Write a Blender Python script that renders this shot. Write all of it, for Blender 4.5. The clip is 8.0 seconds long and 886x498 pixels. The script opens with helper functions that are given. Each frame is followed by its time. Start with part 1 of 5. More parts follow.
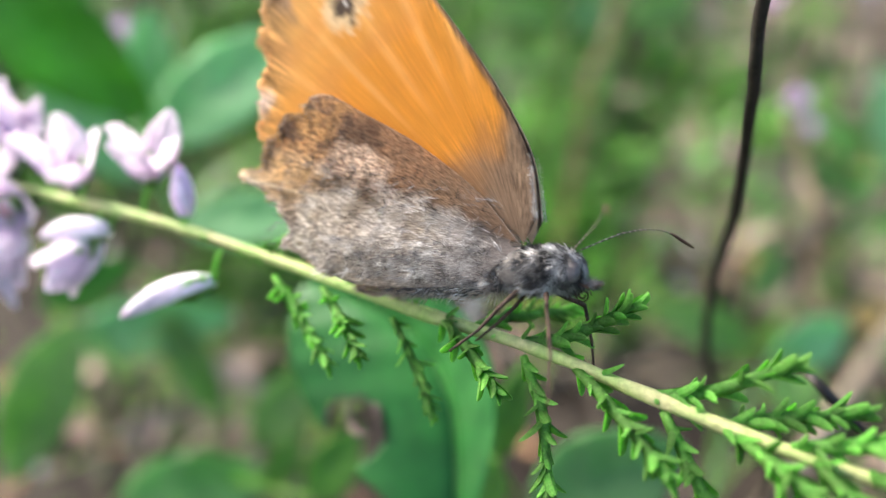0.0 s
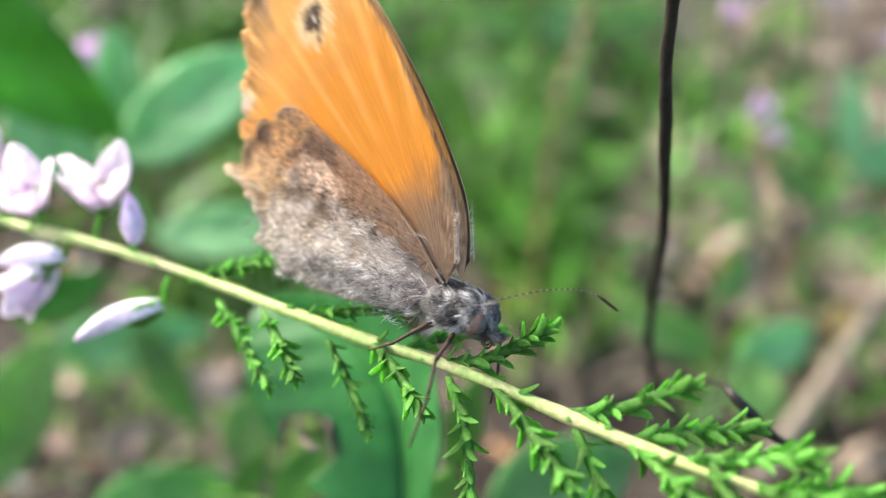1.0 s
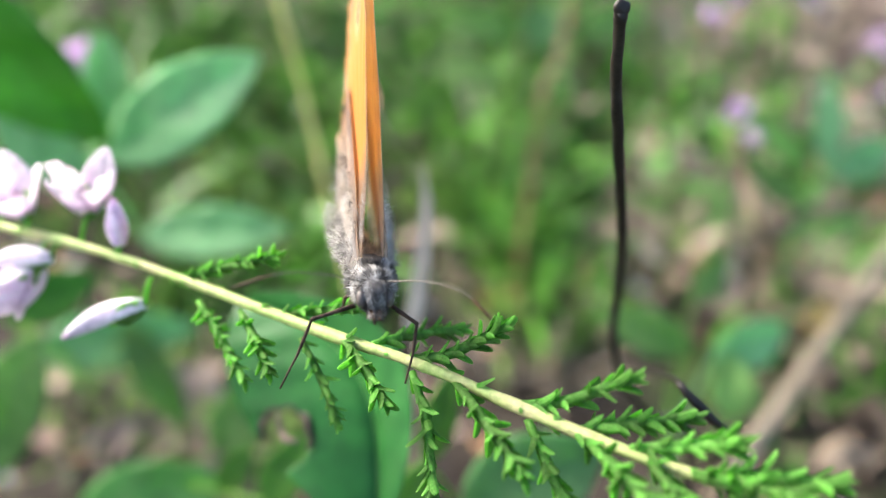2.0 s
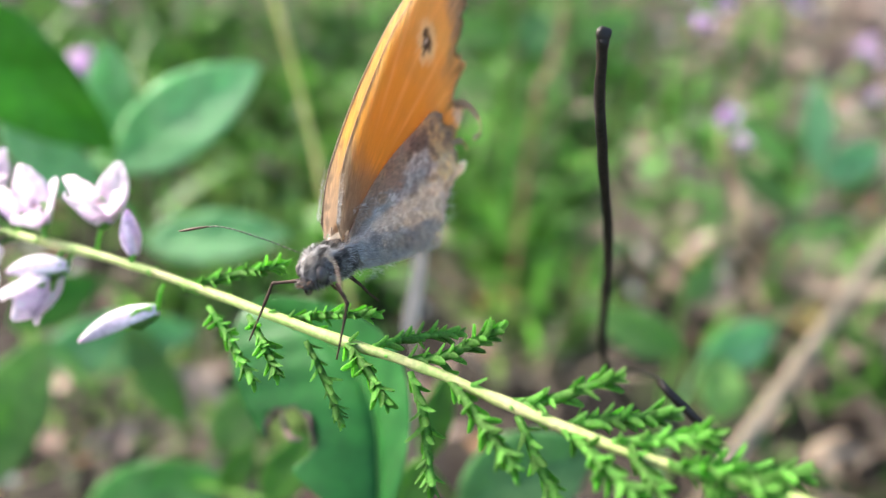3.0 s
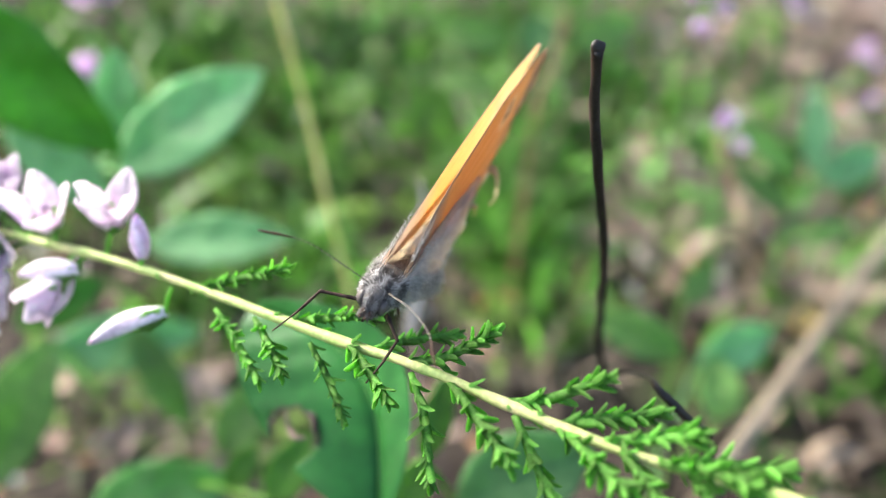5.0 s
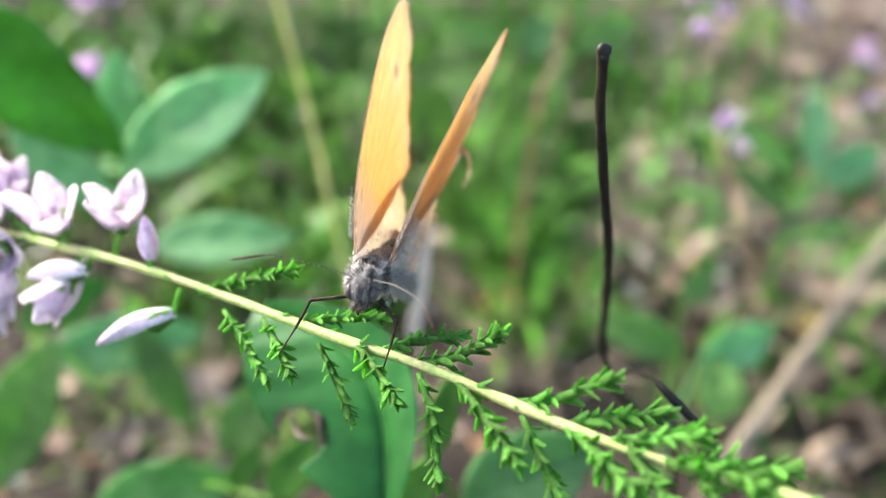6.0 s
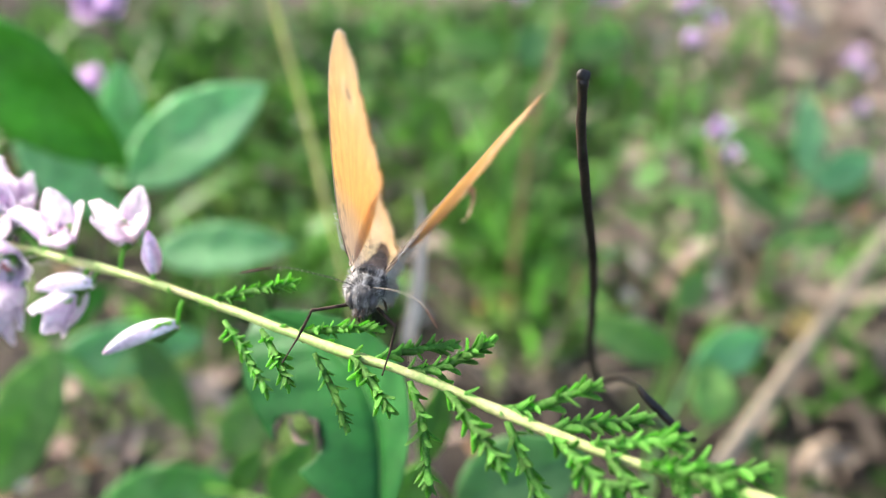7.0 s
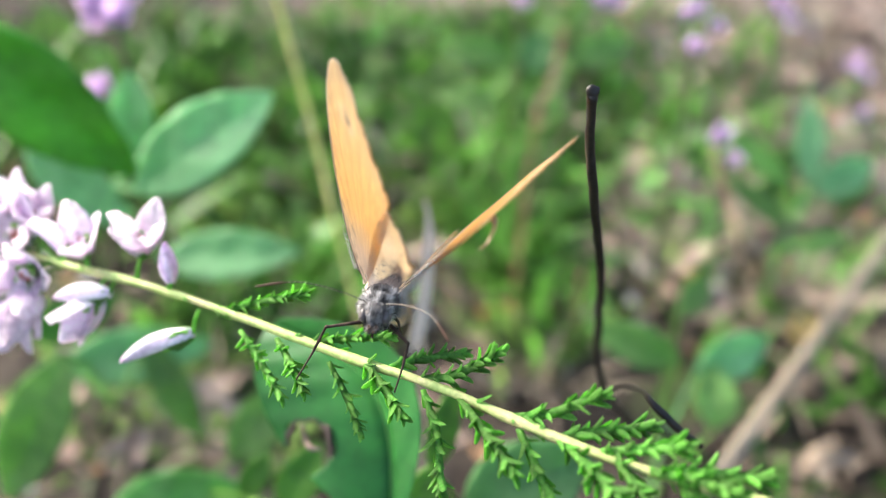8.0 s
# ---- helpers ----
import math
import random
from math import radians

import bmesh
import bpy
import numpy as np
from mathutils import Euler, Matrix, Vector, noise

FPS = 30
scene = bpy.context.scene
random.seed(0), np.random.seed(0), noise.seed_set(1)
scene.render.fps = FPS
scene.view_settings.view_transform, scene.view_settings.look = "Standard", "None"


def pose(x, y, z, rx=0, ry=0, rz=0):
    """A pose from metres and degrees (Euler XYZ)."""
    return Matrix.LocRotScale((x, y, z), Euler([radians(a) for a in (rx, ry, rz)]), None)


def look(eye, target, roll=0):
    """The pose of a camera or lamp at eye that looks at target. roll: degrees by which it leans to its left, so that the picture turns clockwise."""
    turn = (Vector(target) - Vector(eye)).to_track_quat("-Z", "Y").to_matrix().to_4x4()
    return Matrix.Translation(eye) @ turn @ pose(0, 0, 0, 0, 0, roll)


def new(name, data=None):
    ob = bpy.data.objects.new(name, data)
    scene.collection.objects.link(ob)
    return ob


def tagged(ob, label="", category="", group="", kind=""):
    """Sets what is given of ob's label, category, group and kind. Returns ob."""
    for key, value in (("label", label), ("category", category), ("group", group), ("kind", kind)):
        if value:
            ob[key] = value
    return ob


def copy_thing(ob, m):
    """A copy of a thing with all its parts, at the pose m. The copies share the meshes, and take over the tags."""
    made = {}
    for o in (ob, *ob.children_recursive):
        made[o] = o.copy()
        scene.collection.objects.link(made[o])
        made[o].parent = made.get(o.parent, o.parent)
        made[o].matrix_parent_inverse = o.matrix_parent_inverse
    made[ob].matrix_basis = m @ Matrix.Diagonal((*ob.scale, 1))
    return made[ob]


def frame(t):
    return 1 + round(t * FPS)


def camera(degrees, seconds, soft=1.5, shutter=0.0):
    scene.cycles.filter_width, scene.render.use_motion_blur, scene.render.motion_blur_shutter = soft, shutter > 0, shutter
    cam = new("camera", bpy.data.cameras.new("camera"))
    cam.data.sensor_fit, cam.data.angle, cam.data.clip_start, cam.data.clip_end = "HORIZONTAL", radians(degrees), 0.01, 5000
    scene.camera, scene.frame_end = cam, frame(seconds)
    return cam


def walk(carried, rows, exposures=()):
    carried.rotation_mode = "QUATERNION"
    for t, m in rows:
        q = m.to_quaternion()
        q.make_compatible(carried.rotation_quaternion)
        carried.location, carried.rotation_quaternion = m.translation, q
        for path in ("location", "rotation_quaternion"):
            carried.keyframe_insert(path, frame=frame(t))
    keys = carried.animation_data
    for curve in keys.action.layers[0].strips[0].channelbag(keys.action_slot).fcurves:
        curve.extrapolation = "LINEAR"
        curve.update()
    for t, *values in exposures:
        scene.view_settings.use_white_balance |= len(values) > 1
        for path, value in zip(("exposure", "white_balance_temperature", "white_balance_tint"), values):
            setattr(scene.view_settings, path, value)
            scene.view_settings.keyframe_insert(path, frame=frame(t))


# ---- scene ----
# Everything below is laid out in millimetres and shrunk to metres by MM.
MM = 0.001
cam = camera(55.0, 8.0, soft=1.2, shutter=0.25)
PATH = [
    (0, 0.000, 0.000, 122.000, 50.000, -0.000, 0.000),
    (0.5, 1.303, -0.278, 122.292, 50.212, -0.035, -0.608),
    (1, 2.329, -0.855, 123.888, 50.250, 0.004, -1.071),
    (1.5, 3.363, -2.095, 125.160, 50.185, -0.325, -1.251),
    (2.8, 3.437, -3.514, 126.444, 50.151, -0.362, -1.807),
    (3, 3.394, -4.318, 127.418, 50.270, -0.407, -1.803),
    (3.5, 3.210, -4.694, 127.991, 50.214, -0.488, -1.764),
    (4, 3.321, -5.137, 128.277, 50.356, -0.503, -1.651),
    (4.5, 3.565, -5.218, 128.392, 50.330, -0.421, -1.662),
    (6, 3.026, -5.462, 128.701, 50.342, -0.412, -1.771),
    (6.5, 3.424, -5.940, 129.478, 50.496, -0.344, -1.892),
    (7, 3.504, -6.762, 130.501, 50.551, -0.280, -1.876),
    (7.5, 2.709, -7.243, 131.489, 50.641, -0.270, -1.791),
    (8, 2.926, -7.252, 131.427, 50.765, -0.162, -1.867),
]
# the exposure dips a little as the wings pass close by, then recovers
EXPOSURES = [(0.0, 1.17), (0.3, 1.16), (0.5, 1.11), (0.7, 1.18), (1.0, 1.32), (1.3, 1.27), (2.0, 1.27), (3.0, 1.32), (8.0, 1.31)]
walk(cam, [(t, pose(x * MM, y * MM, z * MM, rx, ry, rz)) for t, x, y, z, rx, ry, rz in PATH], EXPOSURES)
cam.data.dof.use_dof = True
cam.data.dof.aperture_fstop = 25.0

# ---- light: open shade under a bright, hazy sky ----
world = bpy.data.worlds.new("sky")
scene.world = world
world.use_nodes = True
wn = world.node_tree
sky = wn.nodes.new("ShaderNodeTexSky")
sky.sky_type = "NISHITA"
sky.sun_disc = False
sky.sun_elevation = radians(31)
sky.sun_rotation = radians(-56)
sky.air_density = 1.0
sky.dust_density = 4.0
wn.links.new(sky.outputs[0], wn.nodes["Background"].inputs[0])
wn.nodes["Background"].inputs[1].default_value = 0.15
sun_data = bpy.data.lights.new("sun", "SUN")
sun_data.energy = 3.6
sun_data.angle = radians(35)
sun_data.color = (1.0, 0.95, 0.88)
sun = new("sun", sun_data)
sun.matrix_world = look((-0.75, 0.5, 0.55), (0, 0, 0))


# ---- materials ----
def nodes_of(name):
    m = bpy.data.materials.new(name)
    m.use_nodes = True
    t = m.node_tree
    return m, t, t.nodes["Principled BSDF"]


def link(t, a, b):
    t.links.new(a, b)


def noise_node(t, scale, detail=4.0, vec=None, rough=0.6):
    n = t.nodes.new("ShaderNodeTexNoise")
    n.inputs["Scale"].default_value = scale
    n.inputs["Detail"].default_value = detail
    n.inputs["Roughness"].default_value = rough
    if vec is not None:
        link(t, vec, n.inputs["Vector"])
    return n.outputs["Fac"]


def ramp(t, fac, stops):
    r = t.nodes.new("ShaderNodeValToRGB")
    e = r.color_ramp.elements
    while len(e) < len(stops):
        e.new(0.5)
    for k, (p, c) in enumerate(stops):
        e[k].position = p
        e[k].color = (*c, 1)
    link(t, fac, r.inputs[0])
    return r.outputs[0]


def mixed(t, fac, a, b, kind="MIX"):
    m = t.nodes.new("ShaderNodeMix")
    m.data_type, m.blend_type = "RGBA", kind
    for value, socket in ((fac, m.inputs[0]), (a, m.inputs[6]), (b, m.inputs[7])):
        if isinstance(value, (int, float)):
            socket.default_value = value
        elif isinstance(value, tuple):
            socket.default_value = (*value, 1)
        else:
            link(t, value, socket)
    return m.outputs[2]


def bump(t, bsdf, height, distance, strength=0.6):
    b = t.nodes.new("ShaderNodeBump")
    b.inputs["Strength"].default_value = strength
    b.inputs["Distance"].default_value = distance
    link(t, height, b.inputs["Height"])
    link(t, b.outputs[0], bsdf.inputs["Normal"])


def thin(t, bsdf, colour, amount):
    """Lets some light through a thin sheet."""
    tr = t.nodes.new("ShaderNodeBsdfTranslucent")
    link(t, colour, tr.inputs[0])
    mx = t.nodes.new("ShaderNodeMixShader")
    mx.inputs[0].default_value = amount
    link(t, bsdf.outputs[0], mx.inputs[1])
    link(t, tr.outputs[0], mx.inputs[2])
    link(t, mx.outputs[0], t.nodes["Material Output"].inputs[0])


def place_of(t):
    return t.nodes.new("ShaderNodeTexCoord").outputs["Object"]


def plain(name, low, high, size, rough=0.6, relief=0.02, fine=6.0, through_light=0.0, vary=0.0, spec=0.5, each=0.0):
    """A natural surface: two colours mixed by blotches of that size (mm) and finer grain."""
    m, t, b = nodes_of(name)
    v = place_of(t)
    n1 = noise_node(t, 1000.0 / size, 3.0, v)
    n2 = noise_node(t, 1000.0 * fine / size, 5.0, v)
    c = ramp(t, n1, [(0.32, low), (0.68, high)])
    grain = ramp(t, n2, [(0.25, (0.62, 0.62, 0.62)), (0.75, (1.3, 1.3, 1.3))])
    c = mixed(t, 0.8, c, grain, "MULTIPLY")
    if vary:
        info = t.nodes.new("ShaderNodeObjectInfo")
        h = t.nodes.new("ShaderNodeHueSaturation")
        mr = t.nodes.new("ShaderNodeMapRange")
        mr.inputs[3].default_value, mr.inputs[4].default_value = 1 - vary, 1 + vary
        link(t, info.outputs["Random"], mr.inputs[0])
        link(t, mr.outputs[0], h.inputs["Value"])
        link(t, c, h.inputs["Color"])
        c = h.outputs[0]
    if each:
        geo = t.nodes.new("ShaderNodeNewGeometry")
        h = t.nodes.new("ShaderNodeHueSaturation")
        mr = t.nodes.new("ShaderNodeMapRange")
        mr.inputs[3].default_value, mr.inputs[4].default_value = 1 - each, 1 + each
        link(t, geo.outputs["Random Per Island"], mr.inputs[0])
        link(t, mr.outputs[0], h.inputs["Value"])
        link(t, c, h.inputs["Color"])
        c = h.outputs[0]
    link(t, c, b.inputs["Base Color"])
    b.inputs["Roughness"].default_value = rough
    b.inputs["Specular IOR Level"].default_value = spec
    if relief:
        bump(t, b, n2, relief * MM)
    if through_light:
        thin(t, b, c, through_light)
    return m


def scaled_wing(name, amount, lighter, fine=(95, 7), fuzz=0.3):
    """Wing scales: the pattern of the wing, broken up by fine streaks that run from the root to the margin."""
    m, t, b = nodes_of(name)
    at = t.nodes.new("ShaderNodeAttribute")
    at.attribute_name = "tone"
    uv = t.nodes.new("ShaderNodeTexCoord").outputs["UV"]
    mp = t.nodes.new("ShaderNodeMapping")
    mp.inputs["Scale"].default_value = (*fine, 1)
    link(t, uv, mp.inputs[0])
    streak = noise_node(t, 1.0, 4.0, mp.outputs[0], 0.7)
    blot = noise_node(t, 900.0, 5.0, place_of(t), 0.7)
    s = ramp(t, streak, [(0.38, (0.2, 0.18, 0.165)), (0.5, (0.85, 0.85, 0.85)), (0.62, (1.9, 1.93, 1.96))])
    c = mixed(t, at.outputs["Alpha"], at.outputs["Color"], mixed(t, 1.0, at.outputs["Color"], s, "MULTIPLY"))
    g = ramp(t, blot, [(0.3, (0.7, 0.68, 0.66)), (0.7, (1.22, 1.22, 1.22))])
    c = mixed(t, at.outputs["Alpha"], c, mixed(t, 1.0, c, g, "MULTIPLY"))
    link(t, c, b.inputs["Base Color"])
    b.inputs["Roughness"].default_value = 0.7
    b.inputs["Specular IOR Level"].default_value = 0.25
    b.inputs["Sheen Weight"].default_value = fuzz
    b.inputs["Sheen Roughness"].default_value = 0.45
    bump(t, b, streak, 0.03 * MM, 0.4)
    gm = t.nodes.new("ShaderNodeGamma")
    gm.inputs[1].default_value = lighter
    link(t, c, gm.inputs[0])
    thin(t, b, gm.outputs[0], amount)
    return m


def toned(name, rough=0.6, sheen=0.0, spec=0.4, through_light=0.0):
    """Colour carried by the mesh itself (rings, hairs), with a little grain."""
    m, t, b = nodes_of(name)
    at = t.nodes.new("ShaderNodeAttribute")
    at.attribute_name = "tone"
    n = noise_node(t, 3000.0, 4.0, place_of(t))
    g = ramp(t, n, [(0.3, (0.75, 0.75, 0.75)), (0.7, (1.2, 1.2, 1.2))])
    c = mixed(t, 1.0, at.outputs["Color"], g, "MULTIPLY")
    link(t, c, b.inputs["Base Color"])
    b.inputs["Roughness"].default_value = rough
    b.inputs["Specular IOR Level"].default_value = spec
    b.inputs["Sheen Weight"].default_value = sheen
    if through_light:
        thin(t, b, c, through_light)
    return m


def ground_material():
    m, t, b = nodes_of("heath_soil")
    v = place_of(t)
    n1 = noise_node(t, 22.0, 4.0, v)
    n2 = noise_node(t, 90.0, 6.0, v)
    n3 = noise_node(t, 500.0, 4.0, v)
    c = ramp(t, n2, [(0.3, (0.014, 0.011, 0.01)), (0.43, (0.06, 0.046, 0.04)), (0.57, (0.118, 0.1, 0.084)), (0.75, (0.27, 0.232, 0.2))])
    # darker soil, with a ragged patch of pale litter in its midst
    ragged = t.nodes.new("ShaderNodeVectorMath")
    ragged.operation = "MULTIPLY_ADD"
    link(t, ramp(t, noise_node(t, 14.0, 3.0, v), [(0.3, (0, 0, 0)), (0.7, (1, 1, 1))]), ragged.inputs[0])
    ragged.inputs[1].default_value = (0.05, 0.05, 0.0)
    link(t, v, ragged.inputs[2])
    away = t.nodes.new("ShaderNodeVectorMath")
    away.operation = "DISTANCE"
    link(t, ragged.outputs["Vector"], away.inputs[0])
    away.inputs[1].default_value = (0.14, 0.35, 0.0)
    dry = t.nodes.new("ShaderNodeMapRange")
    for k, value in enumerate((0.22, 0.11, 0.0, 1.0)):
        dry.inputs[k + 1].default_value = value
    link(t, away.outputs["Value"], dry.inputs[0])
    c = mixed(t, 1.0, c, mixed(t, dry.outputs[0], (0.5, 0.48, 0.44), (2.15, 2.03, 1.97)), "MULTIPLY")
    moss = ramp(t, n3, [(0.3, (0.035, 0.075, 0.012)), (0.7, (0.12, 0.2, 0.04))])
    k = ramp(t, n1, [(0.54, (0, 0, 0)), (0.7, (1, 1, 1))])
    link(t, mixed(t, k, c, moss), b.inputs["Base Color"])
    b.inputs["Roughness"].default_value = 0.9
    b.inputs["Specular IOR Level"].default_value = 0.2
    bump(t, b, n2, 0.006, 0.8)
    return m


def scraps_material():
    """Bits of leaf litter, each of its own shade of brown, tan, rust or grey."""
    m, t, b = nodes_of("leaf_scraps")
    geo = t.nodes.new("ShaderNodeNewGeometry")
    c = ramp(t, geo.outputs["Random Per Island"], [(0.0, (0.025, 0.018, 0.015)), (0.2, (0.12, 0.08, 0.06)), (0.4, (0.3, 0.2, 0.15)), (0.55, (0.46, 0.35, 0.28)), (0.7, (0.4, 0.21, 0.08)), (0.82, (0.22, 0.24, 0.27)), (1.0, (0.66, 0.6, 0.55))])
    n = noise_node(t, 700.0, 4.0, place_of(t))
    g = ramp(t, n, [(0.3, (0.6, 0.58, 0.56)), (0.7, (1.2, 1.2, 1.2))])
    link(t, mixed(t, 1.0, c, g, "MULTIPLY"), b.inputs["Base Color"])
    b.inputs["Roughness"].default_value = 0.75
    bump(t, b, n, 0.1 * MM)
    return m


M_WING = scaled_wing("forewing_scales", 0.5, 0.36, (110, 6))
M_WING_HIND = scaled_wing("hindwing_scales", 0.58, 0.28, (140, 26), 1.0)
M_HAIR = toned("body_hair", 0.6, 0.2, 0.4, 0.45)
M_SHRED = plain("torn_wing_shred", (0.42, 0.25, 0.12), (0.72, 0.58, 0.45), 0.9, 0.7, 0.02, 5.0, 0.4)
M_BODY = plain("dark_fuzz", (0.05, 0.044, 0.04), (0.22, 0.2, 0.185), 0.5, 0.8, 0.05)
M_EYE = plain("compound_eye", (0.06, 0.05, 0.05), (0.16, 0.14, 0.135), 0.3, 0.4, 0.01)
M_PALP = plain("rusty_palp", (0.1, 0.05, 0.03), (0.24, 0.13, 0.07), 0.4, 0.6, 0.02)
M_LEG = plain("leg_chitin", (0.022, 0.013, 0.01), (0.1, 0.062, 0.046), 0.5, 0.6, 0.02, spec=0.2)
M_RINGS = toned("ringed_antenna", 0.5)
M_STEM = plain("young_heather_stem", (0.34, 0.55, 0.13), (0.56, 0.54, 0.25), 2.0, 0.55, 0.06, 8.0)
M_LEAFLET = plain("heather_leaflet", (0.14, 0.43, 0.07), (0.35, 0.66, 0.18), 0.7, 0.55, 0.05, 5.0, 0.72, 0.3, 0.3)
# near petals carry their overexposed white in the colour; far ones are deeper lilac
M_PETAL = plain("heather_petal", (0.92, 0.76, 0.93), (0.98, 0.95, 0.98), 2.2, 0.5, 0.02, 5.0, 0.6, 0.08)
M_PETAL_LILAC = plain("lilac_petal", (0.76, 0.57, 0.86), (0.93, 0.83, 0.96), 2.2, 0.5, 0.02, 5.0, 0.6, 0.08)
M_BUDTONE = toned("striped_bud", 0.5, 0.2)
M_STAMEN = plain("stamen", (0.5, 0.1, 0.04), (0.75, 0.25, 0.1), 0.4, 0.5, 0.0)
M_BLACK = plain("charred_stem", (0.006, 0.005, 0.004), (0.028, 0.022, 0.018), 0.8, 0.5, 0.05, 4.0)
M_BARK = plain("dead_twig", (0.06, 0.04, 0.035), (0.2, 0.15, 0.13), 1.5, 0.7, 0.05)
M_STRAW = plain("dry_straw", (0.18, 0.145, 0.1), (0.35, 0.295, 0.225), 6.0, 0.6, 0.05)
M_PALESTRAW = plain("bleached_straw", (0.55, 0.45, 0.36), (0.76, 0.65, 0.54), 5.0, 0.6, 0.05)
M_GRASSY = plain("fading_blade", (0.52, 0.59, 0.14), (0.8, 0.76, 0.36), 14.0, 0.5, 0.04, 6.0, 0.3)
M_LEAF = plain("broad_leaf", (0.14, 0.36, 0.1), (0.27, 0.55, 0.2), 9.0, 0.36, 0.05, 6.0, 0.6, 0.22)
M_LEAF_DARK = plain("deep_green_leaf", (0.07, 0.26, 0.035), (0.15, 0.43, 0.07), 9.0, 0.6, 0.05, 6.0, 0.4, 0.15, 0.2)
M_LEAF_BLUE = plain("bluish_leaf", (0.15, 0.35, 0.13), (0.28, 0.52, 0.23), 9.0, 0.4, 0.05, 6.0, 0.6, 0.15)
M_LEAF_LIME = plain("young_lime_leaf", (0.09, 0.29, 0.025), (0.21, 0.45, 0.07), 8.0, 0.45, 0.05, 6.0, 0.4, 0.15)
# leaf green made paler: the sky's sheen is put into the base colour
M_LEAF_PALE = plain("sky_sheen_leaf", (0.24, 0.54, 0.24), (0.38, 0.72, 0.37), 10.0, 0.5, 0.04, 6.0, 0.5, 0.1)
M_LEAF_SOFT = plain("soft_green_leaf", (0.2, 0.42, 0.1), (0.34, 0.58, 0.2), 9.0, 0.5, 0.05, 6.0, 0.6, 0.2)
M_LEAF_MID = plain("mid_green_leaf", (0.072, 0.29, 0.03), (0.155, 0.47, 0.06), 8.0, 0.45, 0.05, 6.0, 0.4, 0.15)
M_LEAF_DEEP = plain("deep_bluish_leaf", (0.016, 0.135, 0.02), (0.04, 0.22, 0.04), 7.0, 0.42, 0.05, 6.0, 0.12, spec=0.4)
M_RIM = plain("withered_rim", (0.02, 0.014, 0.012), (0.09, 0.065, 0.055), 0.8, 0.8, 0.05)
M_LITTER = plain("fallen_leaf", (0.22, 0.155, 0.125), (0.47, 0.37, 0.31), 9.0, 0.8, 0.08, 6.0, 0.1, 0.3)
M_SWARD = plain("grass_sward", (0.022, 0.085, 0.011), (0.18, 0.46, 0.065), 26.0, 0.5, 0.0, 3.0, 0.4, each=0.9)
# darker copy of the sward, with shade put into its green
M_SWARD_SHADED = plain("shade_toned_grass", (0.015, 0.058, 0.009), (0.12, 0.3, 0.04), 30.0, 0.5, 0.0, 3.0, 0.35, each=0.85)
M_MOSS = plain("moss", (0.036, 0.085, 0.015), (0.32, 0.51, 0.1), 18.0, 0.7, 0.0, 3.0, 0.35, each=0.9)
M_HERB = plain("herb_leaf", (0.045, 0.185, 0.03), (0.31, 0.65, 0.17), 30.0, 0.45, 0.0, 3.0, 0.4, each=0.85)
M_RUST = plain("rusty_straw", (0.24, 0.12, 0.07), (0.42, 0.25, 0.16), 6.0, 0.6, 0.04)
M_STRAW2 = plain("tan_straw", (0.22, 0.15, 0.085), (0.36, 0.27, 0.17), 8.0, 0.6, 0.04)
M_YELLOW = plain("yellowed_leaf", (0.55, 0.38, 0.1), (0.75, 0.58, 0.2), 5.0, 0.6, 0.03, 5.0, 0.3)
M_WITHERED = plain("withered_blade", (0.09, 0.065, 0.045), (0.37, 0.29, 0.22), 22.0, 0.7, 0.0, 3.0, 0.15, each=0.7)
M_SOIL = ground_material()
M_SCRAPS = scraps_material()


# ---- building helpers ----
def thing(name, at, label, category, group="", kind=""):
    ob = new(name)
    ob.empty_display_size = 0.002
    ob.location = Vector(at) * MM
    ob["origin"] = [float(v) for v in at]
    return tagged(ob, label, category, group, kind)


def part(name, bm, material, parent, label="", smooth=True, at=None):
    """Links a bmesh, laid out in the scene's millimetres, as one mesh under a thing or under a part."""
    base = Vector(parent["origin"])
    spot = Vector(at) if at is not None else base
    me = bpy.data.meshes.new(name)
    bmesh.ops.transform(bm, matrix=Matrix.Scale(MM, 4) @ Matrix.Translation(-spot), verts=bm.verts)
    bmesh.ops.recalc_face_normals(bm, faces=bm.faces)
    bm.to_mesh(me)
    bm.free()
    me.materials.append(material)
    if smooth:
        me.polygons.foreach_set("use_smooth", [True] * len(me.polygons))
    ob = new(name, me)
    ob.parent = parent
    ob.location = (spot - base) * MM
    ob["origin"] = [float(v) for v in spot]
    return tagged(ob, label)


def single(name, bm, material, label, category, group="", kind="", smooth=True):
    """A thing of one piece."""
    me = bpy.data.meshes.new(name)
    low = min(bm.verts, key=lambda v: v.co.z).co.copy()
    bmesh.ops.transform(bm, matrix=Matrix.Scale(MM, 4) @ Matrix.Translation(-low), verts=bm.verts)
    bmesh.ops.recalc_face_normals(bm, faces=bm.faces)
    bm.to_mesh(me)
    bm.free()
    me.materials.append(material)
    if smooth:
        me.polygons.foreach_set("use_smooth", [True] * len(me.polygons))
    ob = new(name, me)
    ob.location = low * MM
    return tagged(ob, label, category, group, kind)


def mixc(a, b, f):
    f = max(0.0, min(1.0, f))
    return tuple(x + (y - x) * f for x, y in zip(a, b))


def soft(x, a, b):
    f = max(0.0, min(1.0, (x - a) / (b - a)))
    return f * f * (3 - 2 * f)


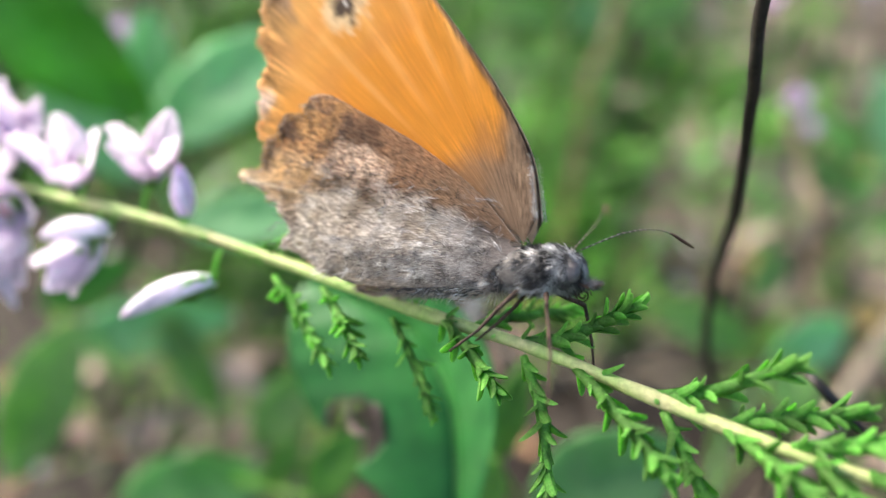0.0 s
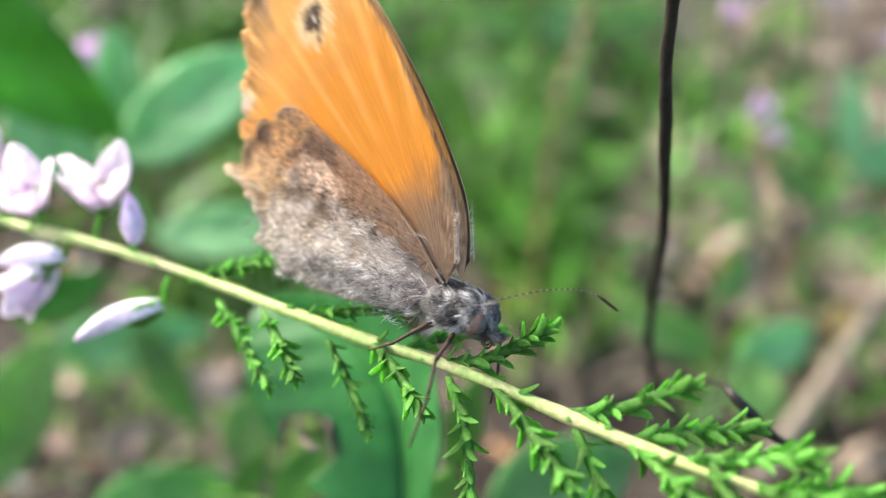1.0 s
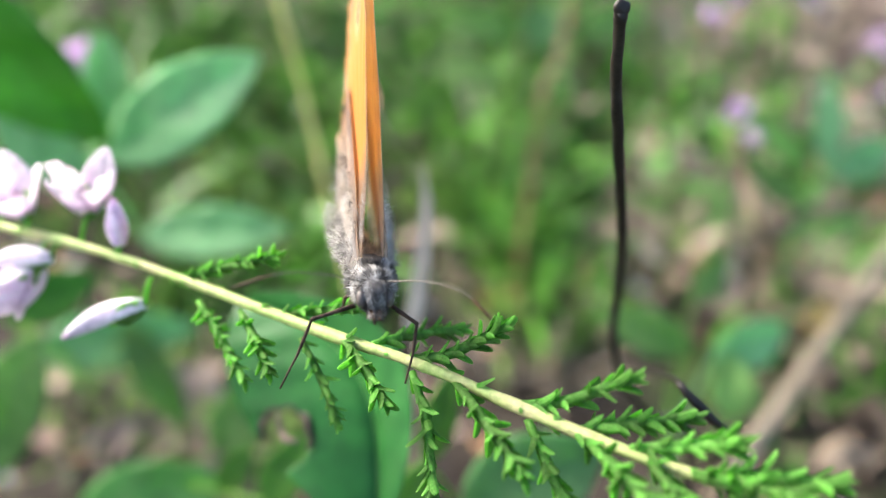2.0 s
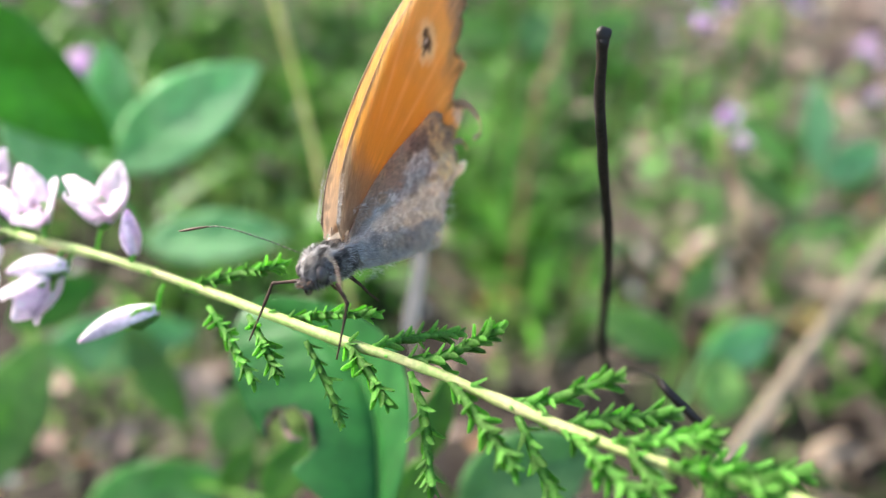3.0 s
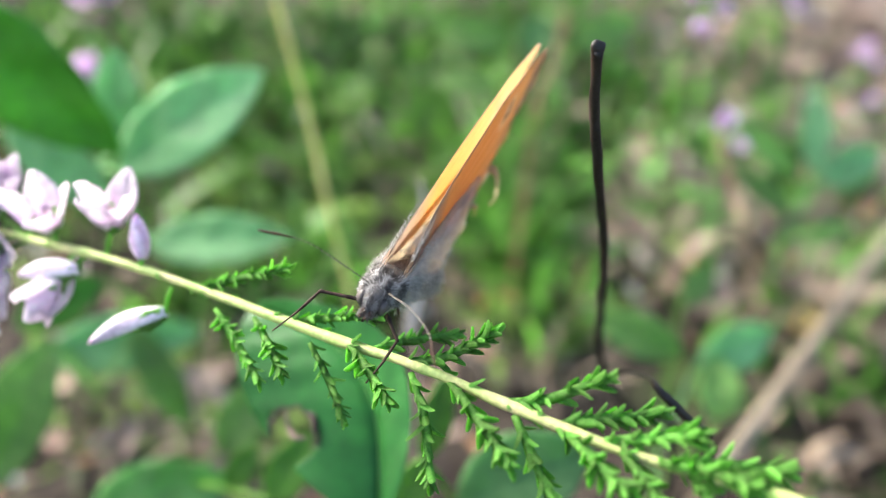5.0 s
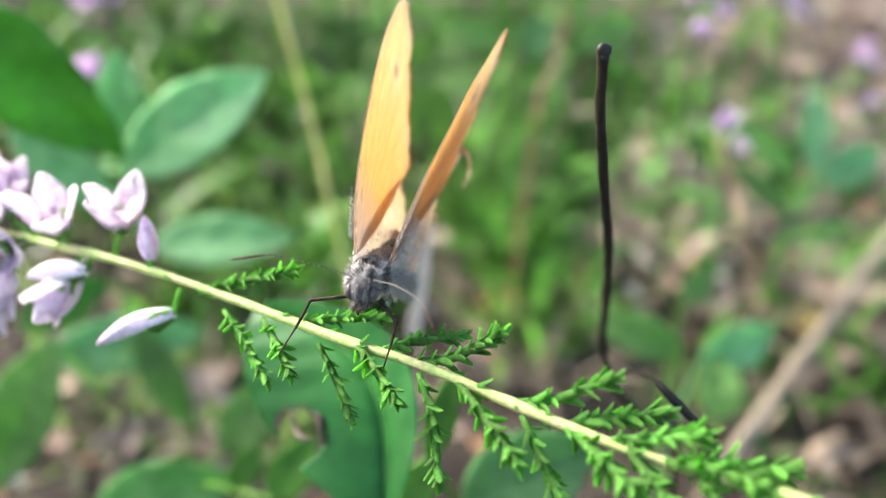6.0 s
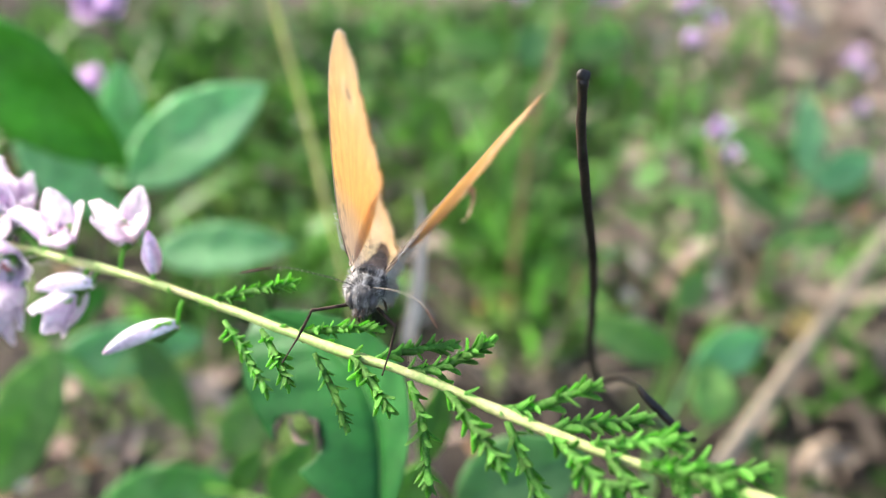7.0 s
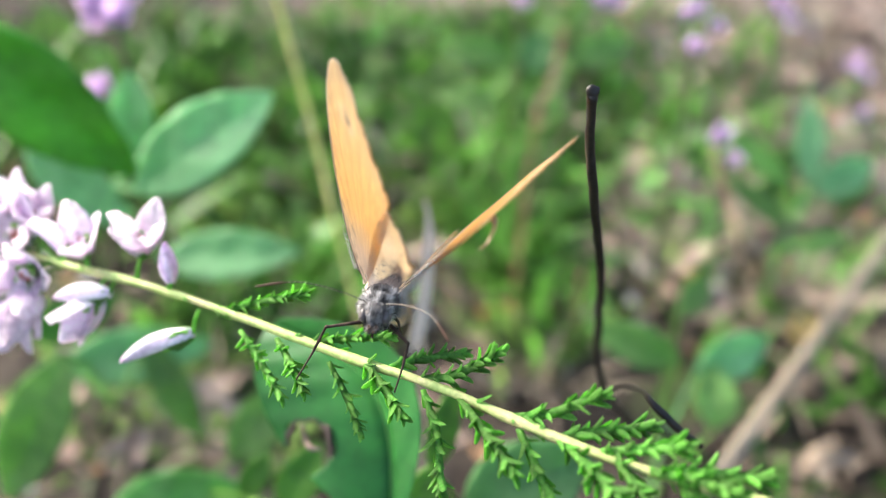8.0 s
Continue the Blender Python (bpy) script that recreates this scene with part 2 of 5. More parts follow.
def smooth_line(points, n):
    """n + 1 points along a soft curve through the given ones."""
    p = [Vector(q) for q in points]
    p = [2 * p[0] - p[1], *p, 2 * p[-1] - p[-2]]
    out = []
    for k in range(n + 1):
        u = k / n * (len(p) - 3)
        i = min(int(u), len(p) - 4)
        f = u - i
        a, b, c, d = p[i : i + 4]
        out.append(0.5 * (2 * b + (c - a) * f + (2 * a - 5 * b + 4 * c - d) * f * f + (3 * b - a - 3 * c + d) * f**3))
    return out


def tube(bm, line, radius, sides=8, wobble=0.0):
    """A tube along a line; radius is a number or a function of 0..1. Returns the vertices, ring by ring."""
    rings, up = [], Vector((0.3, 0.2, 1)).normalized()
    n = len(line) - 1
    for k, p in enumerate(line):
        d = (line[min(k + 1, n)] - line[max(k - 1, 0)]).normalized()
        a = d.cross(up)
        a = (a if a.length > 0.05 else d.orthogonal()).normalized()
        b = d.cross(a)
        r = radius(k / n) if callable(radius) else radius
        ring = []
        for s in range(sides):
            w = 2 * math.pi * s / sides
            rr = r * (1 + wobble * noise.noise(Vector((p.x * 0.9 + s, p.y * 0.9, p.z * 0.9))))
            ring.append(bm.verts.new(p + (a * math.cos(w) + b * math.sin(w)) * rr))
        rings.append(ring)
    for r0, r1 in zip(rings, rings[1:]):
        for s in range(sides):
            bm.faces.new((r0[s], r0[(s + 1) % sides], r1[(s + 1) % sides], r1[s]))
    bm.faces.new(rings[0][::-1])
    bm.faces.new(rings[-1])
    return rings


def blob(bm, centre, radii, turn=None, rough=0.0, rows=14, cols=18):
    """A lumpy ellipsoid."""
    m = Matrix.Translation(centre) @ (turn if turn is not None else Matrix.Identity(4)) @ Matrix.Diagonal((*radii, 1))
    made = bmesh.ops.create_uvsphere(bm, u_segments=cols, v_segments=rows, radius=1.0, matrix=m)["verts"]
    if rough:
        c = Vector(centre)
        for v in made:
            v.co += (v.co - c).normalized() * rough * noise.noise(v.co * 2.5)
    return made


def sheet(bm, length, half_width, lift=0.0, cup=0.0, thick=0.05, nu=8, nv=6, wave=0.0):
    """A leaf or petal along +x from the origin, its face to +z: half_width(0..1) mm, lift bends it, cup folds its sides up."""
    grids = []
    for side in (1, -1):
        grid = []
        for i in range(nu + 1):
            u = i / nu
            row = []
            for j in range(nv + 1):
                v = 2 * j / nv - 1
                w = half_width(u)
                z = lift * u * u + cup * abs(v) ** 1.5 * w + side * thick / 2
                z += wave * math.sin(7 * u + 2.5 * v) * w
                row.append(bm.verts.new((u * length, v * w, z)))
            grid.append(row)
        grids.append(grid)
    top, low = grids
    for i in range(nu):
        for j in range(nv):
            bm.faces.new((top[i][j], top[i + 1][j], top[i + 1][j + 1], top[i][j + 1]))
            bm.faces.new((low[i][j], low[i][j + 1], low[i + 1][j + 1], low[i + 1][j]))
    for i in range(nu):
        bm.faces.new((top[i][0], low[i][0], low[i + 1][0], top[i + 1][0]))
        bm.faces.new((top[i][nv], top[i + 1][nv], low[i + 1][nv], low[i][nv]))


def aim(base, tip, face):
    """The pose that lays +x from base towards tip, with +z as near to face as it can be."""
    x = (Vector(tip) - Vector(base)).normalized()
    y = Vector(face).cross(x).normalized()
    z = x.cross(y)
    m = Matrix((x, y, z)).transposed().to_4x4()
    m.translation = base
    return m


def oval(w, fat=1.0):
    """Half width of an oval leaf."""
    return lambda u: w * max(0.02, math.sin(math.pi * min(1, max(0, u)) ** fat)) ** 0.75


# ---- ground: one sheet of soil, moss and litter to the horizon ----
def rise(x, y):
    """Height of the soil."""
    return 7 * noise.noise(Vector((x / 55, y / 55, 1.7))) + 3 * noise.noise(Vector((x / 14, y / 14, 4.1)))


def build_ground():
    bm = bmesh.new()
    steps = [-30000, -8000, -2000, -600, -300] + [-240 + 12 * k for k in range(41)] + [300, 600, 2000, 8000, 30000]
    ys = [-30000, -8000, -2000, -600, -200, -80] + [-40 + 12 * k for k in range(46)] + [640, 1000, 2500, 9000, 30000]
    grid = []
    for y in ys:
        row = []
        for x in steps:
            z = rise(x, y)
            far = max(abs(x), abs(y - 200)) / 400
            row.append(bm.verts.new((x, y, z + (60 * max(0, far - 1) * noise.noise(Vector((x / 3000, y / 3000, 9))) if far > 1 else 0))))
        grid.append(row)
    for a, b in zip(grid, grid[1:]):
        for k in range(len(steps) - 1):
            bm.faces.new((a[k], a[k + 1], b[k + 1], b[k]))
    me = bpy.data.meshes.new("ground")
    bmesh.ops.scale(bm, vec=(MM, MM, MM), verts=bm.verts)
    bm.to_mesh(me)
    bm.free()
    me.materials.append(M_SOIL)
    me.polygons.foreach_set("use_smooth", [True] * len(me.polygons))
    tagged(new("ground", me), "brown heath soil with moss and dead leaf litter", "ground", kind="structure")


build_ground()


# ---- heather sprig ----
STEM = [(-30.33, 40.86, 93.77), (-25.50, 38.35, 94.93), (-20.35, 35.49, 95.91), (-14.41, 32.17, 97.04), (-9.30, 29.14, 97.80), (-1.45, 24.23, 98.67), (3.27, 21.39, 99.34), (7.50, 18.61, 99.62), (11.30, 16.15, 99.96), (15.56, 13.72, 100.70), (19.36, 11.59, 101.40), (23.07, 9.61, 102.23)]


def leaflet_mesh():
    """A keeled scale leaf, 1 mm long: hollow inside, pointed at the tip."""
    bm = bmesh.new()
    rings = []
    for u, w, t in ((0.0, 0.14, 0.05), (0.22, 0.175, 0.08), (0.5, 0.185, 0.08), (0.78, 0.16, 0.06), (0.94, 0.1, 0.04), (1.0, 0.03, 0.015)):
        bend = 0.04 * math.sin(math.pi * u) - 0.04 * u**2
        rings.append([bm.verts.new((u, y * w, z * t + bend)) for y, z in ((-1, 0.9), (0, -0.35), (1, 0.9), (0.7, -0.3), (0, -1), (-0.7, -0.3))])
    for r0, r1 in zip(rings, rings[1:]):
        for k in range(6):
            bm.faces.new((r0[k], r0[(k + 1) % 6], r1[(k + 1) % 6], r1[k]))
    bm.faces.new(rings[0][::-1])
    bm.faces.new(rings[-1])
    bmesh.ops.scale(bm, vec=(MM, MM, MM), verts=bm.verts)
    bmesh.ops.recalc_face_normals(bm, faces=bm.faces)
    me = bpy.data.meshes.new("leaflet")
    bm.to_mesh(me)
    bm.free()
    me.materials.append(M_LEAFLET)
    return me


LEAFLET = leaflet_mesh()
rng = random.Random(7)


def leafy(parent, line, count, size, start=0.1, spread=50):
    """Leaflets in crossed pairs along a line, with a closed tuft at its end."""
    base = Vector(parent["origin"])
    n = len(line) - 1
    for k in range(count):
        f = start + (1 - start) * (k // 2 * 2 / max(1, count - 1)) ** 0.9
        f = min(0.995, f)
        i = min(int(f * n), n - 1)
        p = line[i].lerp(line[i + 1], f * n - i)
        d = (line[i + 1] - line[i]).normalized()
        a = d.orthogonal().normalized()
        w = math.pi / 2 * (k // 2) + math.pi * (k % 2) + 0.5 + rng.uniform(-0.35, 0.35)
        side = a * math.cos(w) + d.cross(a) * math.sin(w)
        s = radians(spread * (1 - 0.5 * f**2) + rng.uniform(-26, 24))
        way = d * math.cos(s) + side * math.sin(s)
        ob = new("leaflet", LEAFLET)
        ob.parent = parent
        big = size * (1.05 - 0.3 * abs(f - 0.55)) * rng.uniform(0.75, 1.15)
        m = aim(p, p + way, d - side * 0.6)
        ob.matrix_basis = Matrix.Translation((p - base) * MM) @ m.to_3x3().to_4x4() @ Matrix.Scale(big, 4)


def twig(sprig, points, size=1.0, r=0.2, spread=40):
    """A side twig: crossed pairs of scale leaves every half millimetre, and a tuft of young ones at the end."""
    line = smooth_line(points, 10)
    bm = bmesh.new()
    tube(bm, line, lambda u: r * size * (0.8 + 0.3 * math.sin(math.pi * u)), 7, 0.3)
    ob = part("twig", bm, M_LEAFLET, sprig, "green side twig set with tiny scale leaves", at=points[0])
    length = sum((b - a).length for a, b in zip(line, line[1:]))
    leafy(ob, line, 2 * int(length / (0.33 * size)), size * 1.08, 0.03, spread)
    end, d = line[-1], (line[-1] - line[-2]).normalized()
    a = d.orthogonal().normalized()
    for k in range(6):
        w = 2.4 * k + rng.uniform(-0.3, 0.3)
        side = a * math.cos(w) + d.cross(a) * math.sin(w)
        s = radians(10 + 5 * k)
        tip = new("leaflet", LEAFLET)
        tip.parent = ob
        p = end - d * 0.12 * k
        m = aim(p, p + d * math.cos(s) + side * math.sin(s), d - side * 0.6)
        tip.matrix_basis = Matrix.Translation((p - Vector(points[0])) * MM) @ m.to_3x3().to_4x4() @ Matrix.Scale(size * rng.uniform(1.0, 1.3), 4)
    return ob


def petal_mesh(name, length, width, material, cup=0.5, lift=0.6):
    bm = bmesh.new()
    sheet(bm, length, lambda u: width * max(0.06, math.sin(math.pi * (0.1 + 0.84 * u))) ** 0.62, lift, cup, 0.07, 9, 6)
    for v in bm.verts:
        # crumpled, unevenly torn tip
        f = soft(v.co.x / length, 0.55, 1.0)
        v.co.x -= f * (0.1 * length * (v.co.y / width) ** 2 - 0.05 * length * math.sin(5.0 * v.co.y / width + 0.6))
        v.co.z += 0.1 * width * math.sin(6.5 * v.co.y / width + 3.0 * v.co.x / length) * f
    bmesh.ops.scale(bm, vec=(MM, MM, MM), verts=bm.verts)
    bmesh.ops.recalc_face_normals(bm, faces=bm.faces)
    me = bpy.data.meshes.new(name)
    bm.to_mesh(me)
    bm.free()
    me.materials.append(material)
    me.polygons.foreach_set("use_smooth", [True] * len(me.polygons))
    return me


PETAL = petal_mesh("petal", 3.0, 0.95, M_PETAL, 0.35, 0.9)
PETAL_SHORT = petal_mesh("petal_short", 2.0, 0.7, M_PETAL, 0.4, 0.4)
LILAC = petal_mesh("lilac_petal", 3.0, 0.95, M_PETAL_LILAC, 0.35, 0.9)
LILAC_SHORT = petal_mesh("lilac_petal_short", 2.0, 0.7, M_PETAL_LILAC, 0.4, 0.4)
SEPAL = petal_mesh("sepal", 1.25, 0.42, M_LEAFLET, 0.4, 0.3)


def put_petal(mesh, name, parent, base, way, face, size):
    ob = new(name, mesh)
    ob.parent = parent
    m = aim(base, Vector(base) + way, face)
    ob.matrix_basis = Matrix.Translation((Vector(base) - Vector(parent["origin"])) * MM) @ m.to_3x3().to_4x4() @ Matrix.Scale(size, 4)


def pedicel(sprig, a, b, r=0.13):
    bm = bmesh.new()
    mid = Vector(a).lerp(Vector(b), 0.5) + Vector((0, 0, 0.25))
    tube(bm, smooth_line([a, mid, b], 6), r, 6)
    return part("flower_stalk", bm, M_LEAFLET, sprig, at=a)


def flower(sprig, foot, at, way, size=1.0, opening=42, spin=0.0, label="pale lilac open heather flower", petals=(PETAL, PETAL_SHORT)):
    """A heather flower: four long tepals and four short ones round a tuft of stamens."""
    at, way = Vector(at), Vector(way).normalized()
    pedicel(sprig, foot, at)
    bm = bmesh.new()
    a = way.orthogonal().normalized()
    b = way.cross(a)
    for k in range(7):
        w = 0.9 * k
        side = a * math.cos(w) + b * math.sin(w)
        tube(bm, [at + side * 0.12, at + way * 0.9 * size + side * 0.26 * size], 0.05, 5)
        blob(bm, at + way * 0.95 * size + side * 0.27 * size, (0.1, 0.1, 0.14), None, 0, 5, 6)
    centre = part("flower", bm, M_STAMEN, sprig, label, at=at)
    for k in range(8):
        w = spin + k * math.pi / 4
        side = a * math.cos(w) + b * math.sin(w)
        s = radians((opening if k % 2 == 0 else opening * 0.55) + rng.uniform(-9, 9))
        put_petal(petals[k % 2], "petal", centre, at, way * math.cos(s) + side * math.sin(s), way - side * 0.4, size * rng.uniform(0.88, 1.1) * (1 if k % 2 == 0 else 0.72))
    for k in range(4):
        w = spin + 0.4 + k * math.pi / 2
        side = a * math.cos(w) + b * math.sin(w)
        put_petal(SEPAL, "sepal", centre, at - way * 0.35, way * 0.8 + side * 0.6, way, size * 1.2)


def bud(sprig, foot, base, tip, width, purple=0.0, label="closed pink heather bud"):
    """A closed bud of overlapping tepals in a cup of green sepals."""
    base, tip = Vector(base), Vector(tip)
    pedicel(sprig, foot, base)
    length = (tip - base).length
    way = (tip - base).normalized()
    bm = bmesh.new()
    col = bm.verts.layers.float_color.new("tone")
    a = way.orthogonal().normalized()
    b = way.cross(a)
    line = [base.lerp(tip, k / 12) + Vector((0, 0, 0.28 * math.sin(math.pi * k / 12) * (length / 4))) for k in range(13)]
    rings = tube(bm, line, lambda u: width * 0.5 * max(0.06, math.sin(math.pi * (0.08 + 0.9 * u)) ** 0.65 * (1.08 - 0.35 * u)), 16)
    for k, ring in enumerate(rings):
        for s, v in enumerate(ring):
            v.co = line[k] + (v.co - line[k]) * (1 + 0.1 * math.cos(4 * (2 * math.pi * s / 16 + 0.12 * k)))
    for k, ring in enumerate(rings):
        for s, v in enumerate(ring):
            crease = 0.5 - 0.5 * math.cos(4 * (2 * math.pi * s / 16 + 0.12 * k))
            tone = mixc(mixc((0.97, 0.93, 0.97), (0.5, 0.2, 0.6), crease**1.6 * 0.45), (0.78, 0.4, 0.74), purple + soft(k / 12, 0.8, 1.0) * 0.8)
            v[col] = (*tone, 1)
    ob = part("bud", bm, M_BUDTONE, sprig, label, at=base)
    for k in range(4):
        w = 0.5 + k * math.pi / 2
        side = a * math.cos(w) + b * math.sin(w)
        put_petal(SEPAL, "sepal", ob, base, way * 0.9 + side * 0.45, way - side, 0.2 * length + 0.5)


def build_sprig():
    sprig = thing("heather_sprig", STEM[-1], "slanting heather sprig with green scale leaves and lilac flowers", "heather")
    line = smooth_line(STEM, 60)
    bm = bmesh.new()
    tube(bm, line, lambda u: 0.25 + 0.025 * math.sin(31 * u) + 0.02 * math.sin(83 * u), 12, 0.25)
    stem = part("stem", bm, M_STEM, sprig, "pale yellow-green woody stem")
    # small leaf scars and scales pressed to the stem
    leafy(stem, smooth_line(STEM, 60), 64, 0.95, 0.1, 24)
    twig(sprig, ((-8.75, 28.56, 97.58), (-6.45, 28.22, 98.72), (-3.74, 27.61, 99.88)), 0.85)
    twig(sprig, ((-7.31, 27.41, 97.44), (-6.15, 25.66, 97.18), (-4.92, 23.74, 96.53)), 0.85)
    twig(sprig, ((-5.04, 26.19, 97.93), (-4.16, 24.41, 98.00), (-3.45, 22.94, 97.74)), 0.9)
    twig(sprig, ((-3.21, 25.32, 98.46), (-1.20, 25.18, 98.83), (0.95, 24.65, 99.39)), 0.85)
    twig(sprig, ((-2.03, 24.21, 98.14), (-1.15, 22.97, 96.83), (-0.56, 21.90, 95.46)), 0.75)
    twig(sprig, ((-0.07, 23.43, 98.91), (0.86, 21.67, 99.11), (1.64, 20.22, 98.98)), 1.0)
    twig(sprig, ((1.28, 22.72, 99.20), (2.87, 23.75, 98.68), (4.68, 24.20, 98.46)), 0.9)
    twig(sprig, ((2.66, 21.78, 99.26), (4.40, 21.44, 99.87), (6.29, 21.22, 101.37)), 1.0)
    twig(sprig, ((2.93, 21.34, 98.98), (3.51, 19.60, 98.03), (3.73, 17.76, 96.34)), 0.95)
    twig(sprig, ((4.69, 20.40, 99.37), (5.78, 17.88, 99.87), (6.66, 16.08, 99.84)), 1.05)
    twig(sprig, ((6.87, 19.01, 99.56), (8.68, 18.66, 100.04), (10.70, 18.26, 101.60)), 1.05)
    twig(sprig, ((7.44, 18.45, 99.39), (8.06, 17.04, 98.57), (8.63, 15.49, 97.89)), 1.0)
    twig(sprig, ((9.09, 17.56, 99.74), (10.83, 17.79, 99.79), (12.90, 17.61, 100.23)), 1.05)
    twig(sprig, ((9.44, 17.27, 99.69), (10.17, 15.18, 100.58), (10.85, 13.74, 100.88)), 1.1)
    twig(sprig, ((10.96, 16.47, 100.04), (12.43, 16.00, 100.73), (13.83, 15.27, 101.78)), 1.05)
    twig(sprig, ((11.53, 16.02, 100.00), (12.09, 14.56, 100.14), (12.66, 13.26, 100.16)), 1.05)
    twig(sprig, ((12.85, 15.24, 100.19), (14.10, 13.58, 101.83), (15.05, 12.55, 102.56)), 1.05)
    twig(sprig, ((13.28, 15.01, 100.28), (15.23, 14.93, 100.39), (17.11, 14.28, 100.81)), 1.05)
    twig(sprig, ((13.92, 14.60, 100.34), (14.31, 13.04, 100.63), (14.98, 12.05, 100.06)), 1.05)
    bud(sprig, (-9.98, 29.28, 97.38), (-10.39, 28.55, 96.18), (-15.42, 29.12, 93.30), 1.3, 0.0, "long drooping white-lilac heather bud")
    bud(sprig, (-11.98, 30.71, 97.37), (-11.86, 31.04, 97.88), (-12.35, 32.99, 99.51), 1.15, 0.35, "short upright mauve heather bud")
    flower(sprig, (-14.41, 31.99, 96.83), (-14.08, 33.51, 98.16), Vector((0.05, 0.0, 1.0)), 1.12, 55, 0.4)
    flower(sprig, (-17.85, 33.97, 96.25), (-18.52, 35.38, 96.62), Vector((-0.1, -0.05, 1.0)), 1.15, 55, 1.0)
    flower(sprig, (-20.12, 35.30, 95.88), (-23.42, 38.58, 95.54), Vector((-0.4, -0.6, 0.8)), 1.2, 60, 0.2)
    flower(sprig, (-20.35, 35.51, 95.94), (-22.32, 35.86, 95.14), Vector((-0.15, -1.0, 0.35)), 1.1, 62, 0.8, "open lilac heather flower with orange stamens")
    flower(sprig, (-20.21, 35.33, 95.85), (-23.92, 35.71, 93.35), Vector((-0.6, -0.5, -0.5)), 1.1, 45, 0.1)
    flower(sprig, (-16.53, 33.25, 96.51), (-16.98, 32.45, 95.93), Vector((-0.75, -0.35, -0.8)), 1.15, 34, 0.6, "drooping half-open lilac heather flower")
    flower(sprig, (-23.97, 37.68, 95.44), (-27.03, 40.31, 94.79), Vector((-0.5, -0.4, 0.7)), 1.15, 50, 0.7)
    flower(sprig, (-24.98, 38.13, 95.10), (-27.94, 38.29, 93.20), Vector((-0.6, -0.8, 0.1)), 1.1, 50, 0.3)
    flower(sprig, (-23.48, 37.27, 95.37), (-25.90, 40.56, 95.58), Vector((-0.2, -0.4, 0.9)), 1.1, 50, 0.5)
    flower(sprig, (-22.49, 36.68, 95.50), (-24.92, 38.15, 94.70), Vector((-0.3, -0.9, 0.5)), 1.15, 58, 0.6)
    flower(sprig, (-22.01, 36.47, 95.66), (-22.97, 39.61, 95.96), Vector((0.2, -0.2, 1.0)), 1.0, 50, 0.1)
    flower(sprig, (-22.49, 36.68, 95.50), (-24.32, 35.70, 92.08), Vector((-0.2, -0.6, -0.8)), 1.1, 40, 0.9)
    flower(sprig, (-23.48, 37.23, 95.31), (-26.44, 36.36, 91.52), Vector((-0.4, -0.7, -0.6)), 1.1, 48, 0.4)
    flower(sprig, (-22.98, 36.96, 95.42), (-24.74, 41.27, 95.97), Vector((-0.1, -0.3, 1.0)), 1.05, 52, 0.2)
    flower(sprig, (-21.53, 36.14, 95.68), (-22.29, 35.04, 94.08), Vector((-0.2, -0.9, -0.3)), 1.1, 52, 0.2)
    bud(sprig, (-15.89, 32.80, 96.52), (-16.04, 31.93, 96.37), (-20.26, 33.19, 94.96), 1.3)


build_sprig()


# ---- butterfly ----
def wing_outline(points, n, jag, seed, first, last):
    """n + 1 points round the wing; between the shares first and last the margin is frayed."""
    line = smooth_line([(x, 0, z) for x, z in points], n)
    out = []
    for k, p in enumerate(line):
        u = k / n
        d = p.normalized()
        if first < u < last:
            p = p + d * (jag * noise.noise(Vector((k * 0.45, seed, 0))) + jag * 2.4 * noise.noise(Vector((k * 0.13, seed, 5))))
        out.append(p)
    return out


ORANGE, PALE, DARK = (0.63, 0.25, 0.02), (0.68, 0.37, 0.1), (0.045, 0.03, 0.022)


